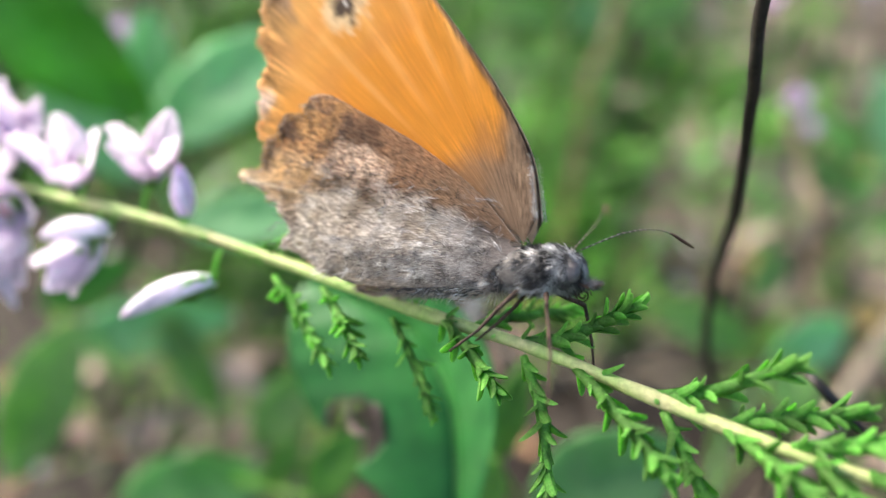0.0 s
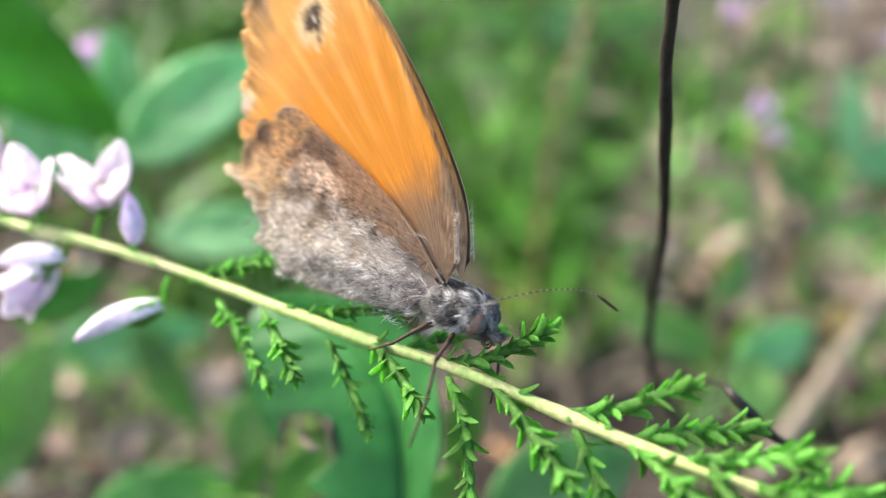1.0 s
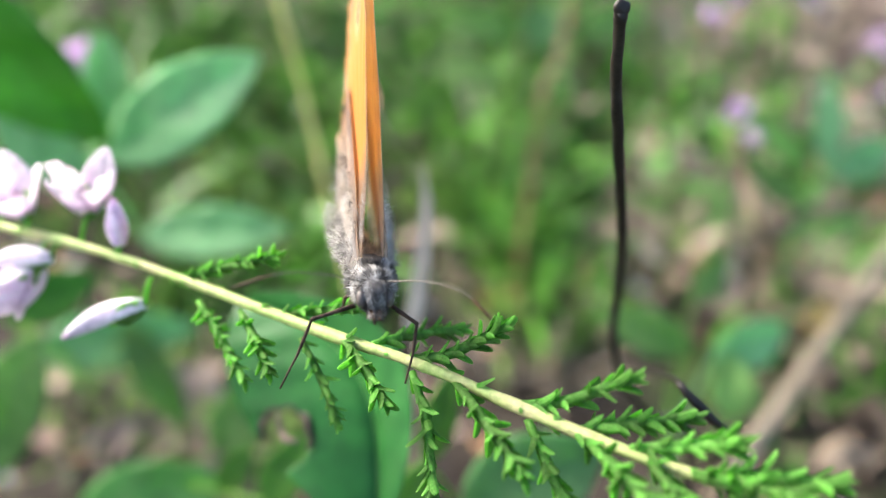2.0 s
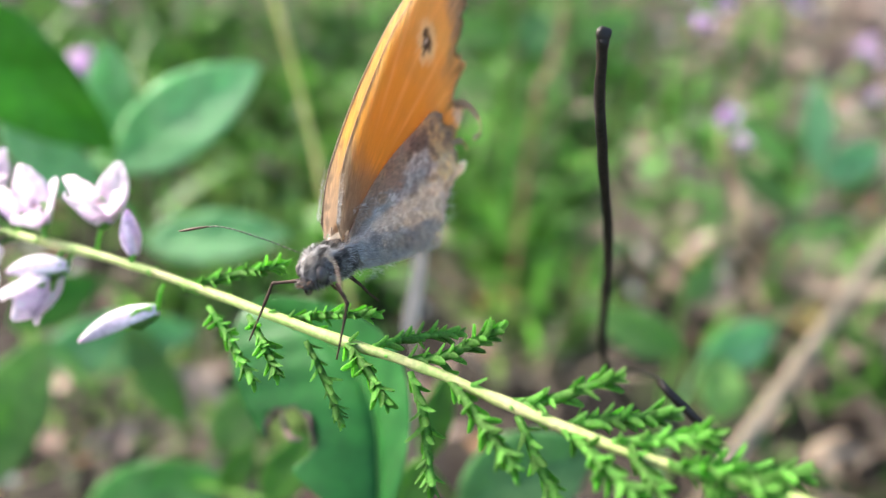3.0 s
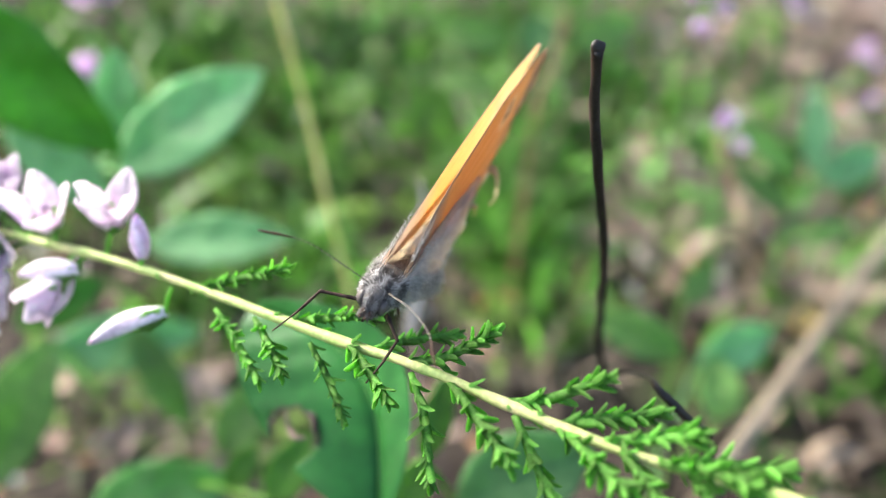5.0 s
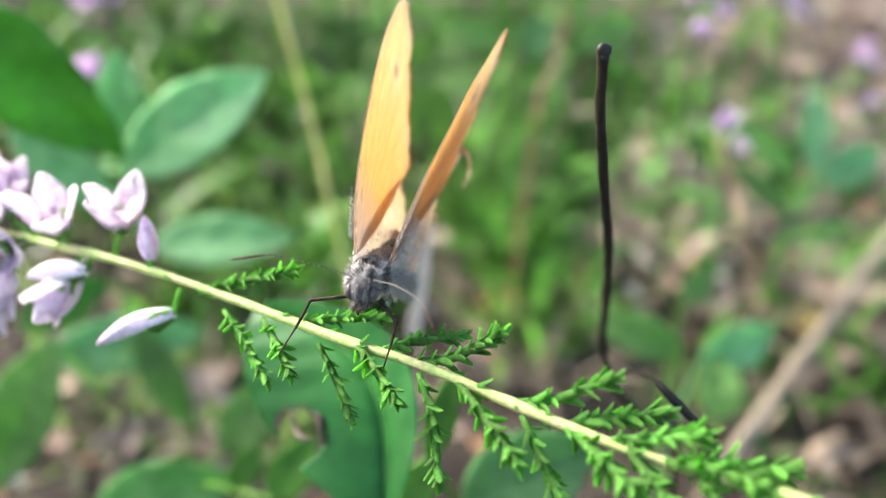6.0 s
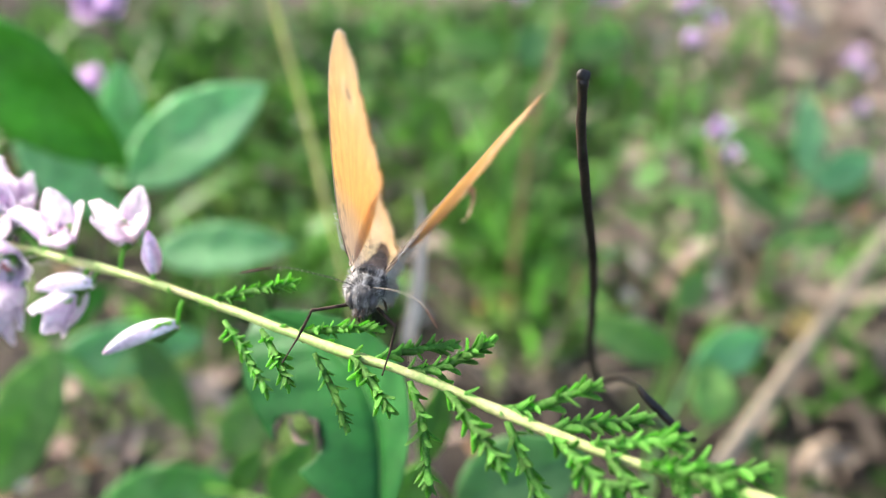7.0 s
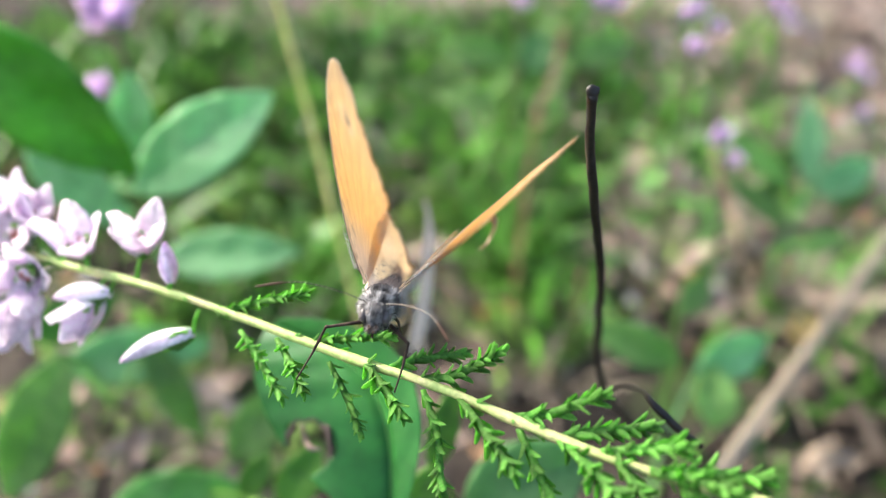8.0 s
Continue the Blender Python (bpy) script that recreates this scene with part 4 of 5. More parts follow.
def shrub(root, label, top):
    """A low leafy shoot: a thin stem that rises from the ground."""
    ob = thing("leafy_shoot", root, label, "plant", "leafy shoots on the heath")
    bm = bmesh.new()
    mid = Vector(root).lerp(Vector(top), 0.5) + Vector((3, 4, 6))
    tube(bm, smooth_line([root, mid, top], 14), lambda u: 1.1 - 0.6 * u, 8, 0.2)
    part("stem", bm, M_BARK, ob)
    ob["joint"] = tuple(top)
    return ob


UPFACE = Vector((0.05, -0.75, 0.65))
p = shrub((-62, 100, -2), "leafy shoot with broad oval green leaves", (-35.12, 79.44, 71.47))
broad_leaf(p, (-43.10, 73.85, 95.91), (-28.16, 69.66, 78.77), 11.5, (-0.5, -0.6, 0.6), M_LEAF_MID, -2)
broad_leaf(p, (-29.68, 73.92, 74.43), (-14.03, 79.03, 84.52), 9.2, (0.0, -0.67, 0.72), M_LEAF_PALE, -2, label="pale green oval leaf")
broad_leaf(p, (-30.61, 79.57, 74.99), (-31.28, 84.64, 84.32), 5.2, UPFACE, M_LEAF_PALE, -1)
broad_leaf(p, (-43.18, 79.77, 77.86), (-31.62, 73.09, 70.18), 6.5, UPFACE, M_LEAF_PALE, -2)
broad_leaf(p, (-32.38, 82.87, 56.81), (-13.67, 80.91, 59.96), 7.1, (-0.08, -0.58, 0.78), M_LEAF_PALE, -2, label="pale green oval leaf")
p = shrub((-52, 84, -2), "low shoot with mid-green leaves in the undergrowth", (-37.84, 67.74, 44.39))
broad_leaf(p, (-41.30, 68.14, 54.22), (-50.31, 56.19, 39.20), 8.5, UPFACE, M_LEAF_SOFT, -3)
broad_leaf(p, (-46.97, 75.46, 43.96), (-26.94, 76.79, 46.44), 8.0, UPFACE, M_LEAF_PALE, -3)
broad_leaf(p, (-35.15, 77.55, 47.03), (-28.21, 68.15, 35.82), 5.5, UPFACE, M_LEAF_SOFT, -3)
broad_leaf(p, (-51.72, 79.51, 45.55), (-41.18, 84.68, 49.17), 7.0, UPFACE, M_LEAF_DARK, -3)
p = shrub((-26, 62, -2), "low shoot with bright green rounded leaves", (-24.49, 51.10, 46.73))
broad_leaf(p, (-32.55, 49.58, 47.69), (-17.12, 49.11, 50.93), 7.6, UPFACE, M_LEAF, -2)
broad_leaf(p, (-20.55, 57.77, 45.57), (-14.18, 63.02, 52.27), 6.2, UPFACE, M_LEAF_SOFT, -2)
broad_leaf(p, (-12.11, 45.63, 53.21), (-8.16, 48.03, 59.48), 4.6, UPFACE, M_LEAF_LIME, -2)
broad_leaf(p, (-15.84, 45.32, 55.84), (-13.06, 46.58, 60.66), 3.0, UPFACE, M_LEAF_LIME, -1)


def eaten_leaf():
    """The large leaf under the sprig, folded along its bowed midrib, with a bite out of its margin."""
    ob = thing("eaten_leaf", (-0.02, 22.94, -3.00), "large dark green leaf with a brown-rimmed eaten hole", "leaf")
    base, tip = Vector((0.59, 24.88, 81.33)), Vector((-8.46, 36.67, 89.05))
    n = (tip - base).length
    m = aim(base, tip, (-0.05, -0.86, 0.5))
    hole = Vector((0.455 * n, 1.7, 0))

    def spot(u, v, up=0.0):
        """A place on the blade: u along it, v across it from -1 to 1."""
        bow = -4.0 * math.sin(math.pi * u)
        w = 7.5 * max(0.02, math.sin(math.pi * u**1.12)) ** 0.78 if v > 0 else 3.2 * max(0.02, math.sin(math.pi * u**0.8)) ** 0.45
        y = v * w
        z = 0.3 * y if y > 0 else -0.45 * y
        z += -1.6 * u * u - 0.04 * y * y + 0.03 * math.sin(2.2 * u * n - 1.3 * abs(y)) - 0.25 * math.exp(-((y / 0.3) ** 2))
        return Vector((u * n, bow + y, z + up))

    def gone(u, v):
        d = spot(u, v).xy - hole.xy
        a = math.atan2(d.y, d.x)
        bite = d.length < 1.75 + 0.2 * math.sin(2 * a + 0.6) + 0.12 * math.sin(5 * a)
        return bite or (d.y > 0 and abs(d.x + 0.3 * d.y) < 1.55 - 0.05 * d.y)

    nu, nv = 90, 64
    bm = bmesh.new()
    grids = []
    for up in (0.08, -0.08):
        grids.append([[bm.verts.new(m @ spot(0.01 + 0.98 * i / nu, 2 * j / nv - 1, up)) for j in range(nv + 1)] for i in range(nu + 1)])
    kept = {(i, j) for i in range(nu) for j in range(nv) if not gone(0.01 + 0.98 * (i + 0.5) / nu, 2 * (j + 0.5) / nv - 1)}
    top, low = grids
    for i, j in kept:
        bm.faces.new((top[i][j], top[i + 1][j], top[i + 1][j + 1], top[i][j + 1]))
        bm.faces.new((low[i][j], low[i][j + 1], low[i + 1][j + 1], low[i + 1][j]))
        for (di, dj), (p, q) in (((-1, 0), ((i, j), (i, j + 1))), ((1, 0), ((i + 1, j), (i + 1, j + 1))), ((0, -1), ((i, j), (i + 1, j))), ((0, 1), ((i, j + 1), (i + 1, j + 1)))):
            if (i + di, j + dj) not in kept:
                bm.faces.new((top[p[0]][p[1]], low[p[0]][p[1]], low[q[0]][q[1]], top[q[0]][q[1]]))
    bmesh.ops.delete(bm, geom=[v for v in bm.verts if not v.link_faces], context="VERTS")
    blade = part("leaf_blade", bm, M_LEAF_DEEP, ob)

    def near_hole(r, a, up):
        """A place on the rim of the bite, r from its centre."""
        x, y = hole.x + r * math.cos(a), hole.y + r * math.sin(a)
        u = x / n
        y2 = y + 4.0 * math.sin(math.pi * u)
        return m @ Vector((x, y, 0.3 * y2 - 0.04 * y2 * y2 - 1.6 * u * u + up))

    bm = bmesh.new()
    ring = [near_hole(1.75 + 0.1 * math.sin(2.1 * k), -2.5 + 0.25 * k, 0.15 + 0.15 * math.sin(0.9 * k)) for k in range(15)]
    tube(bm, smooth_line(ring, 44), lambda u: 0.09 + 0.13 * math.sin(5 * u + 0.4) ** 2, 7, 0.6)
    part("withered_rim", bm, M_RIM, blade, "curled dark brown rim of the hole")
    bm = bmesh.new()
    shred = [near_hole(1.45 - 0.3 * k, -0.35 + 0.14 * k, 0.1 + 0.15 * math.cos(k)) for k in range(9)]
    tube(bm, smooth_line(shred, 24), lambda u: 0.1 + 0.16 * math.sin(2.8 * u + 0.2) ** 2, 7, 0.7)
    part("withered_shred", bm, M_LITTER, blade, "tan dried shred of leaf")
    bm = bmesh.new()
    tube(bm, smooth_line([m @ spot(0.01 + 0.97 * k / 10, 0.0, 0.02) for k in range(11)], 30), lambda u: 0.17 - 0.12 * u, 6)
    part("midrib", bm, M_LEAF, blade)
    bm = bmesh.new()
    tube(bm, smooth_line([ob["origin"], Vector(ob["origin"]).lerp(base, 0.6) + Vector((0, 2, 3)), base], 10), 0.5, 7)
    part("leaf_stalk", bm, M_LEAF, ob)


eaten_leaf()
p = shrub((4, 42, -2), "low shoot with bluish and lime leaves", (7.55, 37.15, 59.48))
broad_leaf(p, (6.28, 35.71, 67.16), (17.25, 36.76, 72.07), 8.0, UPFACE, M_LEAF_BLUE, -2, label="bluish green leaf")
broad_leaf(p, (3.60, 35.53, 73.15), (5.50, 38.25, 79.71), 2.6, UPFACE, M_LEAF_LIME, -1, label="yellow-green young leaf")
broad_leaf(p, (1.51, 30.38, 73.08), (3.32, 31.60, 77.81), 3.0, UPFACE, M_LEAF_LIME, -1)


# ---- stalks and blades ----
def stalk(name, points, r0, r1, material, label, category, sides=8, wobble=0.2, n=30):
    bm = bmesh.new()
    tube(bm, smooth_line(points, n), lambda u: r0 + (r1 - r0) * u, sides, wobble)
    return single(name, bm, material, label, category)


black = thing("charred_twig", (26.13, 37.40, -3.00), "thin black charred heather twig standing upright", "twig")
bm = bmesh.new()
tube(bm, smooth_line([(26.13, 37.40, -3.00), (24.56, 37.56, 67.04), (20.55, 38.47, 74.30), (17.68, 37.56, 79.40), (16.14, 36.56, 84.43), (15.66, 36.56, 89.14), (14.25, 32.96, 96.54), (12.31, 29.88, 104.86), (11.65, 29.41, 108.37), (11.38, 29.00, 111.33)], 70), lambda u: 0.34 - 0.1 * u + (0.05 if u > 0.985 else 0), 9, 0.3)
part("stem", bm, M_BLACK, black)
bm = bmesh.new()
tube(bm, smooth_line([(17.38, 37.13, 80.44), (17.15, 32.68, 86.05), (16.13, 26.42, 92.57), (15.73, 24.14, 94.51), (16.97, 23.26, 93.48), (18.87, 23.02, 91.68)], 24), lambda u: 0.13 if u < 0.5 else 0.13 + 0.12 * math.sin(math.pi * (u - 0.5) / 0.52) ** 0.5, 8, 0.35)
part("branch", bm, M_BLACK, black, "dark bent side branch")
bm = bmesh.new()
blob(bm, (11.38, 29.00, 111.33), (0.3, 0.3, 0.38), None, 0.2, 10, 12)
part("broken_tip", bm, M_BLACK, black)

stick = thing("dry_stick", (46.87, 74.96, -3.00), "dry beige jointed stick lying slanted in the grass", "stick")
for points, r0, r1 in (
    (((46.87, 74.96, -3.00), (46.19, 69.30, 16.46), (45.47, 65.66, 29.60), (55.95, 78.03, 26.21), (66.96, 90.83, 23.37)), 1.35, 1.15),
    (((66.96, 90.83, 23.37), (80.44, 105.99, 21.96), (101.83, 129.53, 21.64), (118.75, 147.84, 22.63)), 1.15, 1.25),
):
    bm = bmesh.new()
    tube(bm, smooth_line(points, 18), lambda u: r0 + (r1 - r0) * u, 12, 0.12)
    part("stalk_segment", bm, M_STRAW, stick)
bm = bmesh.new()
tube(bm, smooth_line([(65.10, 88.68, 23.82), (66.96, 90.83, 23.37), (68.84, 93.00, 22.94)], 6), lambda u: 1.18 + 0.3 * math.sin(math.pi * u), 12, 0.15)
part("joint", bm, M_STRAW, stick, "swollen pale joint")
stalk("grass_stalk", [(-5.88, 99.55, -3.00), (-5.88, 81.55, 42.11), (-6.69, 82.82, 49.94), (-9.19, 89.22, 59.25), (-11.76, 96.86, 68.50), (-14.74, 104.02, 77.13), (-18.38, 112.96, 87.92)], 0.36, 0.4, M_GRASSY, "yellow-green grass stalk leaning over the undergrowth", "grass stalk", wobble=0.05)
blade_root = Vector((2.25, 58.00, -3.00))
dry = thing("withered_blade", blade_root, "bleached pale dead blade hanging from a thin stalk", "dead blade")
bm = bmesh.new()
tube(bm, smooth_line([blade_root, (2.93, 54.83, 65.21), (3.79, 59.29, 76.99), (3.60, 59.34, 82.88)], 30), lambda u: 0.22 - 0.1 * u, 7, 0.2)
part("stalk", bm, M_PALESTRAW, dry)
bm = bmesh.new()
fold = smooth_line([(3.54, 59.24, 83.23), (3.79, 58.09, 81.84), (3.81, 56.71, 80.16), (3.29, 53.44, 76.15), (2.64, 51.39, 73.63), (1.88, 49.69, 71.52)], 34)
rows = []
for k, q in enumerate(fold):
    half = 0.55 * (0.2 + 0.8 * soft(k / 34, 0.05, 0.65)) * (1 - soft(k / 34, 0.8, 1.02) ** 1.5) + 0.03 + 0.04 * (k % 2)
    rows.append([bm.verts.new(q + Vector((e * half, d - 0.35 * half * abs(e), -0.12 * e * half))) for d in (-0.07, 0.07) for e in (-1, -0.5, 0, 0.5, 1)])
ring = (0, 1, 2, 3, 4, 9, 8, 7, 6, 5)
for a0, a1 in zip(rows, rows[1:]):
    for e, g in zip(ring, ring[1:] + ring[:1]):
        bm.faces.new((a0[e], a0[g], a1[g], a1[e]))
for end in (rows[0], rows[-1]):
    bm.faces.new([end[e] for e in ring])
part("leaf_blade", bm, M_PALESTRAW, dry, "flat bleached blade with a pointed tip")



# ---- grass, moss, litter and flowers behind ----
def sward(name, patches, seed, tall, wide, lean, label, category, material):
    """Blades and sprouts too many to count: patches are ((x, y, z), radius, number)."""
    r = random.Random(seed)
    verts, faces = [], []
    for (cx, cy, cz), rad, count in patches:
        for _ in range(count):
            a, d = r.uniform(0, 2 * math.pi), rad * math.sqrt(r.random())
            x, y = cx + d * math.cos(a), cy + d * math.sin(a)
            h = tall * r.uniform(0.4, 1.2) * (1 - 0.35 * d / rad)
            side = Vector((r.gauss(0, lean), r.gauss(0, lean), 0)) * h
            w = wide * r.uniform(0.6, 1.4)
            t = r.uniform(0, math.pi)
            s = Vector((math.cos(t), math.sin(t), 0)) * w
            i = len(verts)
            for f, k in ((0, 0.55), (0.35, 1.0), (0.7, 0.8), (1.0, 0.08)):
                p = Vector((x, y, -3)) + Vector((0, 0, h * (f - 0.25 * lean * f * f))) + side * f * f
                verts.extend((tuple((p - s * k) * MM), tuple((p + s * k) * MM)))
            faces.extend(((i, i + 1, i + 3, i + 2), (i + 2, i + 3, i + 5, i + 4), (i + 4, i + 5, i + 7, i + 6)))
    me = bpy.data.meshes.new(name)
    me.from_pydata(verts, [], faces)
    me.materials.append(material)
    tagged(new(name, me), label, category, kind="stuff")


sward("grass", [
    ((23.83, 187.57, 18.00), 30, 170), ((31.70, 162.43, 12.00), 18, 60), ((25.89, 145.15, 10.00), 14, 70), ((28.27, 120.97, 8.00), 10, 30), ((77.63, 208.87, 14.00), 40, 70),
    ((76.27, 240.12, 15.00), 60, 160), ((-35.91, 127.69, 10.00), 20, 120), ((-19.47, 130.82, 10.00), 18, 90), ((77.97, 119.50, 8.00), 20, 20), ((100.99, 163.30, 10.00), 25, 50),
], 11, 26, 1.1, 0.45, "soft green grass blades on the heath floor", "grass", M_SWARD)
sward("shaded_grass", [
    ((-13.37, 231.80, 20.00), 60, 270), ((-55.24, 240.85, 20.00), 50, 220), ((45.26, 212.35, 18.00), 40, 140), ((-66.91, 209.52, 14.00), 60, 300), ((-112.14, 231.68, 14.00), 60, 300),
    ((33.27, 252.00, 8.00), 40, 420), ((-12.98, 205.82, 8.00), 40, 420), ((88.00, 94.00, 4.00), 18, 22), ((66.00, 86.00, 4.00), 14, 14),
], 16, 22, 1.4, 0.5, "tufted grass further off on the heath, its green darkened for shade", "grass", M_SWARD_SHADED)
sward("moss", [
    ((27.04, 140.15, 4.00), 10, 130), ((20.09, 119.55, 3.00), 7, 60), ((45.06, 192.31, 6.00), 22, 220), ((14.32, 171.49, 6.00), 16, 288), ((-34.83, 172.89, 6.00), 30, 432),
    ((66.74, 213.63, 6.00), 22, 130), ((62.45, 151.65, 4.00), 12, 90), ((38.86, 124.84, 4.00), 8, 90),
    ((-48.85, 115.11, 3.00), 14, 288), ((-54.80, 93.35, 2.00), 14, 234), ((-74.12, 107.66, 2.00), 18, 288), ((-32.54, 97.95, 2.00), 12, 216),
], 12, 12, 1.25, 0.8, "bright yellow-green moss sprouts", "moss", M_MOSS)
sward("dead_grass", [
    ((12.56, 199.17, 6.00), 22, 60), ((77.63, 148.69, 6.00), 26, 90), ((135.55, 233.26, 6.00), 60, 150), ((88.49, 129.53, 5.00), 26, 80), ((-34.66, 113.75, 4.00), 14, 50), ((-42.42, 100.17, 3.00), 14, 60),
    ((26.89, 106.69, 3.00), 10, 40), ((-3.08, 173.41, 5.00), 16, 40),
], 13, 19, 0.6, 0.75, "dry straw-coloured dead grass", "dead grass", M_STRAW)


sward("herbs", [
    ((16.8, 218.6, 4), 14, 31), ((-3.5, 212.4, 4), 16, 31), ((-14.7, 241.2, 4), 18, 28), ((20.4, 174.2, 4), 10, 22), ((28.9, 157.1, 4), 8, 17),
    ((38.2, 198.7, 4), 14, 22), ((66.1, 235.2, 4), 16, 31), ((80.5, 227.4, 4), 16, 28), ((63.1, 173.0, 4), 10, 14), ((80.8, 162.6, 4), 10, 17),
    ((64.9, 145.2, 4), 8, 14), ((37.7, 141.8, 4), 7, 17), ((-75.6, 267.7, 4), 20, 22),
    ((-44.2, 176.0, 4), 10, 20), ((-24.7, 154.2, 4), 8, 20), ((-29.6, 175.6, 4), 10, 17), ((-103.1, 243.6, 4), 14, 20), ((84.6, 197.4, 4), 14, 20),
    ((99.7, 179.8, 4), 12, 14), ((98.5, 138.1, 4), 9, 5), ((-10.5, 141.3, 4), 7, 11), ((-0.2, 265.7, 4), 22, 31), ((56.0, 278.0, 4), 26, 31),
], 14, 15, 2.6, 0.7, "small broad leaves of low herbs among the grass", "undergrowth", M_HERB)


sward("withered_grass", [
    ((56.5, 185.1, 4), 9, 26), ((39.1, 206.4, 4), 9, 18), ((18.3, 200.8, 4), 10, 22), ((8.9, 185.1, 4), 9, 20), ((-3.2, 177.4, 4), 9, 20),
    ((18.0, 140.4, 4), 7, 20), ((26.9, 116.7, 4), 6, 20), ((34.6, 125.0, 4), 6, 20), ((58.7, 141.2, 4), 7, 18), ((82.2, 172.4, 4), 8, 16),
    ((61.6, 173.0, 4), 8, 20), ((79.1, 130.9, 4), 9, 26), ((-56.2, 231.1, 4), 12, 18), ((-26.8, 213.1, 4), 12, 16), ((-83.4, 277.0, 4), 20, 20),
    ((-11.9, 175.1, 4), 9, 18), ((-31.3, 141.9, 4), 7, 18), ((122.8, 199.4, 4), 16, 24), ((151.8, 248.8, 4), 24, 30), ((121.8, 233.7, 4), 18, 24),
    ((75.1, 138.7, 4), 7, 18), ((30.8, 264.9, 4), 20, 18), ((39.5, 173.6, 4), 8, 16), ((-42.6, 102.1, 4), 6, 16), ((-22.8, 133.9, 4), 6, 16), ((84.0, 96.0, 4), 20, 34), ((104.0, 116.0, 4), 16, 24), ((64.0, 84.0, 4), 12, 12),
], 15, 13, 1.7, 1.0, "brown withered grass and fern scraps on the soil", "dead grass", M_WITHERED)


def fallen_leaf():
    ob = thing("fallen_leaf", (0, 0, 0), "dry pinkish brown fallen leaf on the soil", "leaf", "fallen leaves on the soil")
    bm = bmesh.new()
    sheet(bm, 13.0, oval(3.6, 0.9), 2.5, 0.35, 0.25, 12, 8, wave=0.12)
    part("leaf_blade", bm, M_LITTER, ob)
    bm = bmesh.new()
    tube(bm, smooth_line([(0, 0, 0), (6, 0, 0.7), (12.6, 0, 2.5)], 10), lambda u: 0.35 - 0.25 * u, 6)
    part("midrib", bm, M_BARK, ob)
    return ob


def litter():
    first = fallen_leaf()
    spots = [
        (56.81, 190.79, 4.00), (70.44, 172.74, 4.00), (154.99, 270.72, 4.00), (155.66, 244.55, 4.00), (138.00, 257.64, 4.00), (12.58, 199.42, 4.00), (-3.60, 219.12, 4.00),
        (123.14, 208.93, 4.00), (86.66, 172.28, 4.00), (78.71, 160.25, 4.00), (114.18, 154.61, 4.00), (114.73, 245.66, 4.00), (-65.04, 94.70, 4.00), (-70.27, 86.16, 4.00),
        (-49.52, 210.48, 4.00), (-57.39, 238.55, 4.00), (45.36, 228.34, 4.00), (63.29, 124.11, 4.00), (59.49, 139.20, 4.00), (37.42, 139.85, 4.00), (-26.62, 175.51, 4.00),
        (164.98, 280.03, 4.00), (136.69, 275.93, 4.00), (139.20, 240.98, 4.00), (142.53, 218.55, 4.00), (103.78, 234.17, 4.00), (122.68, 226.22, 4.00), (126.00, 262.36, 4.00), (94.80, 234.42, 4.00), (60.13, 173.04, 4.00),
    ]
    r = random.Random(21)
    for (x, y, z), wide, count in (((133.68, 241.13, 4.00), 55, 26), ((66.28, 156.00, 4.00), 30, 3), ((36.07, 181.61, 4.00), 40, 10), ((-46.50, 105.09, 4.00), 25, 6)):
        spots += [(x + r.uniform(-wide, wide), y + r.uniform(-wide, wide), z) for _ in range(count)]
    for k, (x, y, z) in enumerate(spots):
        m = pose(x * MM, y * MM, (z - 2) * MM, r.uniform(-25, 25), r.uniform(-25, 10), r.uniform(0, 360)) @ Matrix.Scale(1, 4)
        if k == 0:
            first.matrix_basis = m
        else:
            copy_thing(first, m)


litter()


def leaf_scraps():
    """Small curled scraps of dead leaves, too many to count, strewn over the soil."""
    r = random.Random(33)
    verts, faces = [], []
    for x0, x1, y0, y1, count in ((25, 170, 118, 300, 560), (-110, 25, 70, 260, 230)):
        for _ in range(count):
            x, y = r.uniform(x0, x1), r.uniform(y0, y1)
            ln, w = r.uniform(2.0, 6.5), r.uniform(0.7, 2.2)
            m = pose(x, y, rise(x, y) + r.uniform(0.5, 2.5), r.uniform(-35, 35), r.uniform(-30, 15), r.uniform(0, 360))
            curl = r.uniform(0.0, 0.5)
            i = len(verts)
            for u, k in ((0.0, 0.25), (0.35, 1.0), (0.7, 0.85), (1.0, 0.15)):
                for e in (-1, 0, 1):
                    for d in (0.12, -0.12):
                        verts.append(tuple(m @ Vector(((u - 0.5) * ln, e * k * w, curl * w * abs(e) * k + 0.25 * ln * (u - 0.5) ** 2 + d)) * MM))
            ring = (0, 2, 4, 5, 3, 1)
            for row in range(3):
                for a, b in zip(ring, ring[1:] + ring[:1]):
                    faces.append((i + 6 * row + a, i + 6 * row + b, i + 6 * row + 6 + b, i + 6 * row + 6 + a))
            faces.append(tuple(i + a for a in ring[::-1]))
            faces.append(tuple(i + 18 + a for a in ring))
    me = bpy.data.meshes.new("leaf_litter")
    me.from_pydata(verts, [], faces)
    me.materials.append(M_SCRAPS)
    tagged(new("leaf_litter", me), "scraps of brown, tan and grey dead leaves on the soil", "leaf litter", kind="stuff")


leaf_scraps()


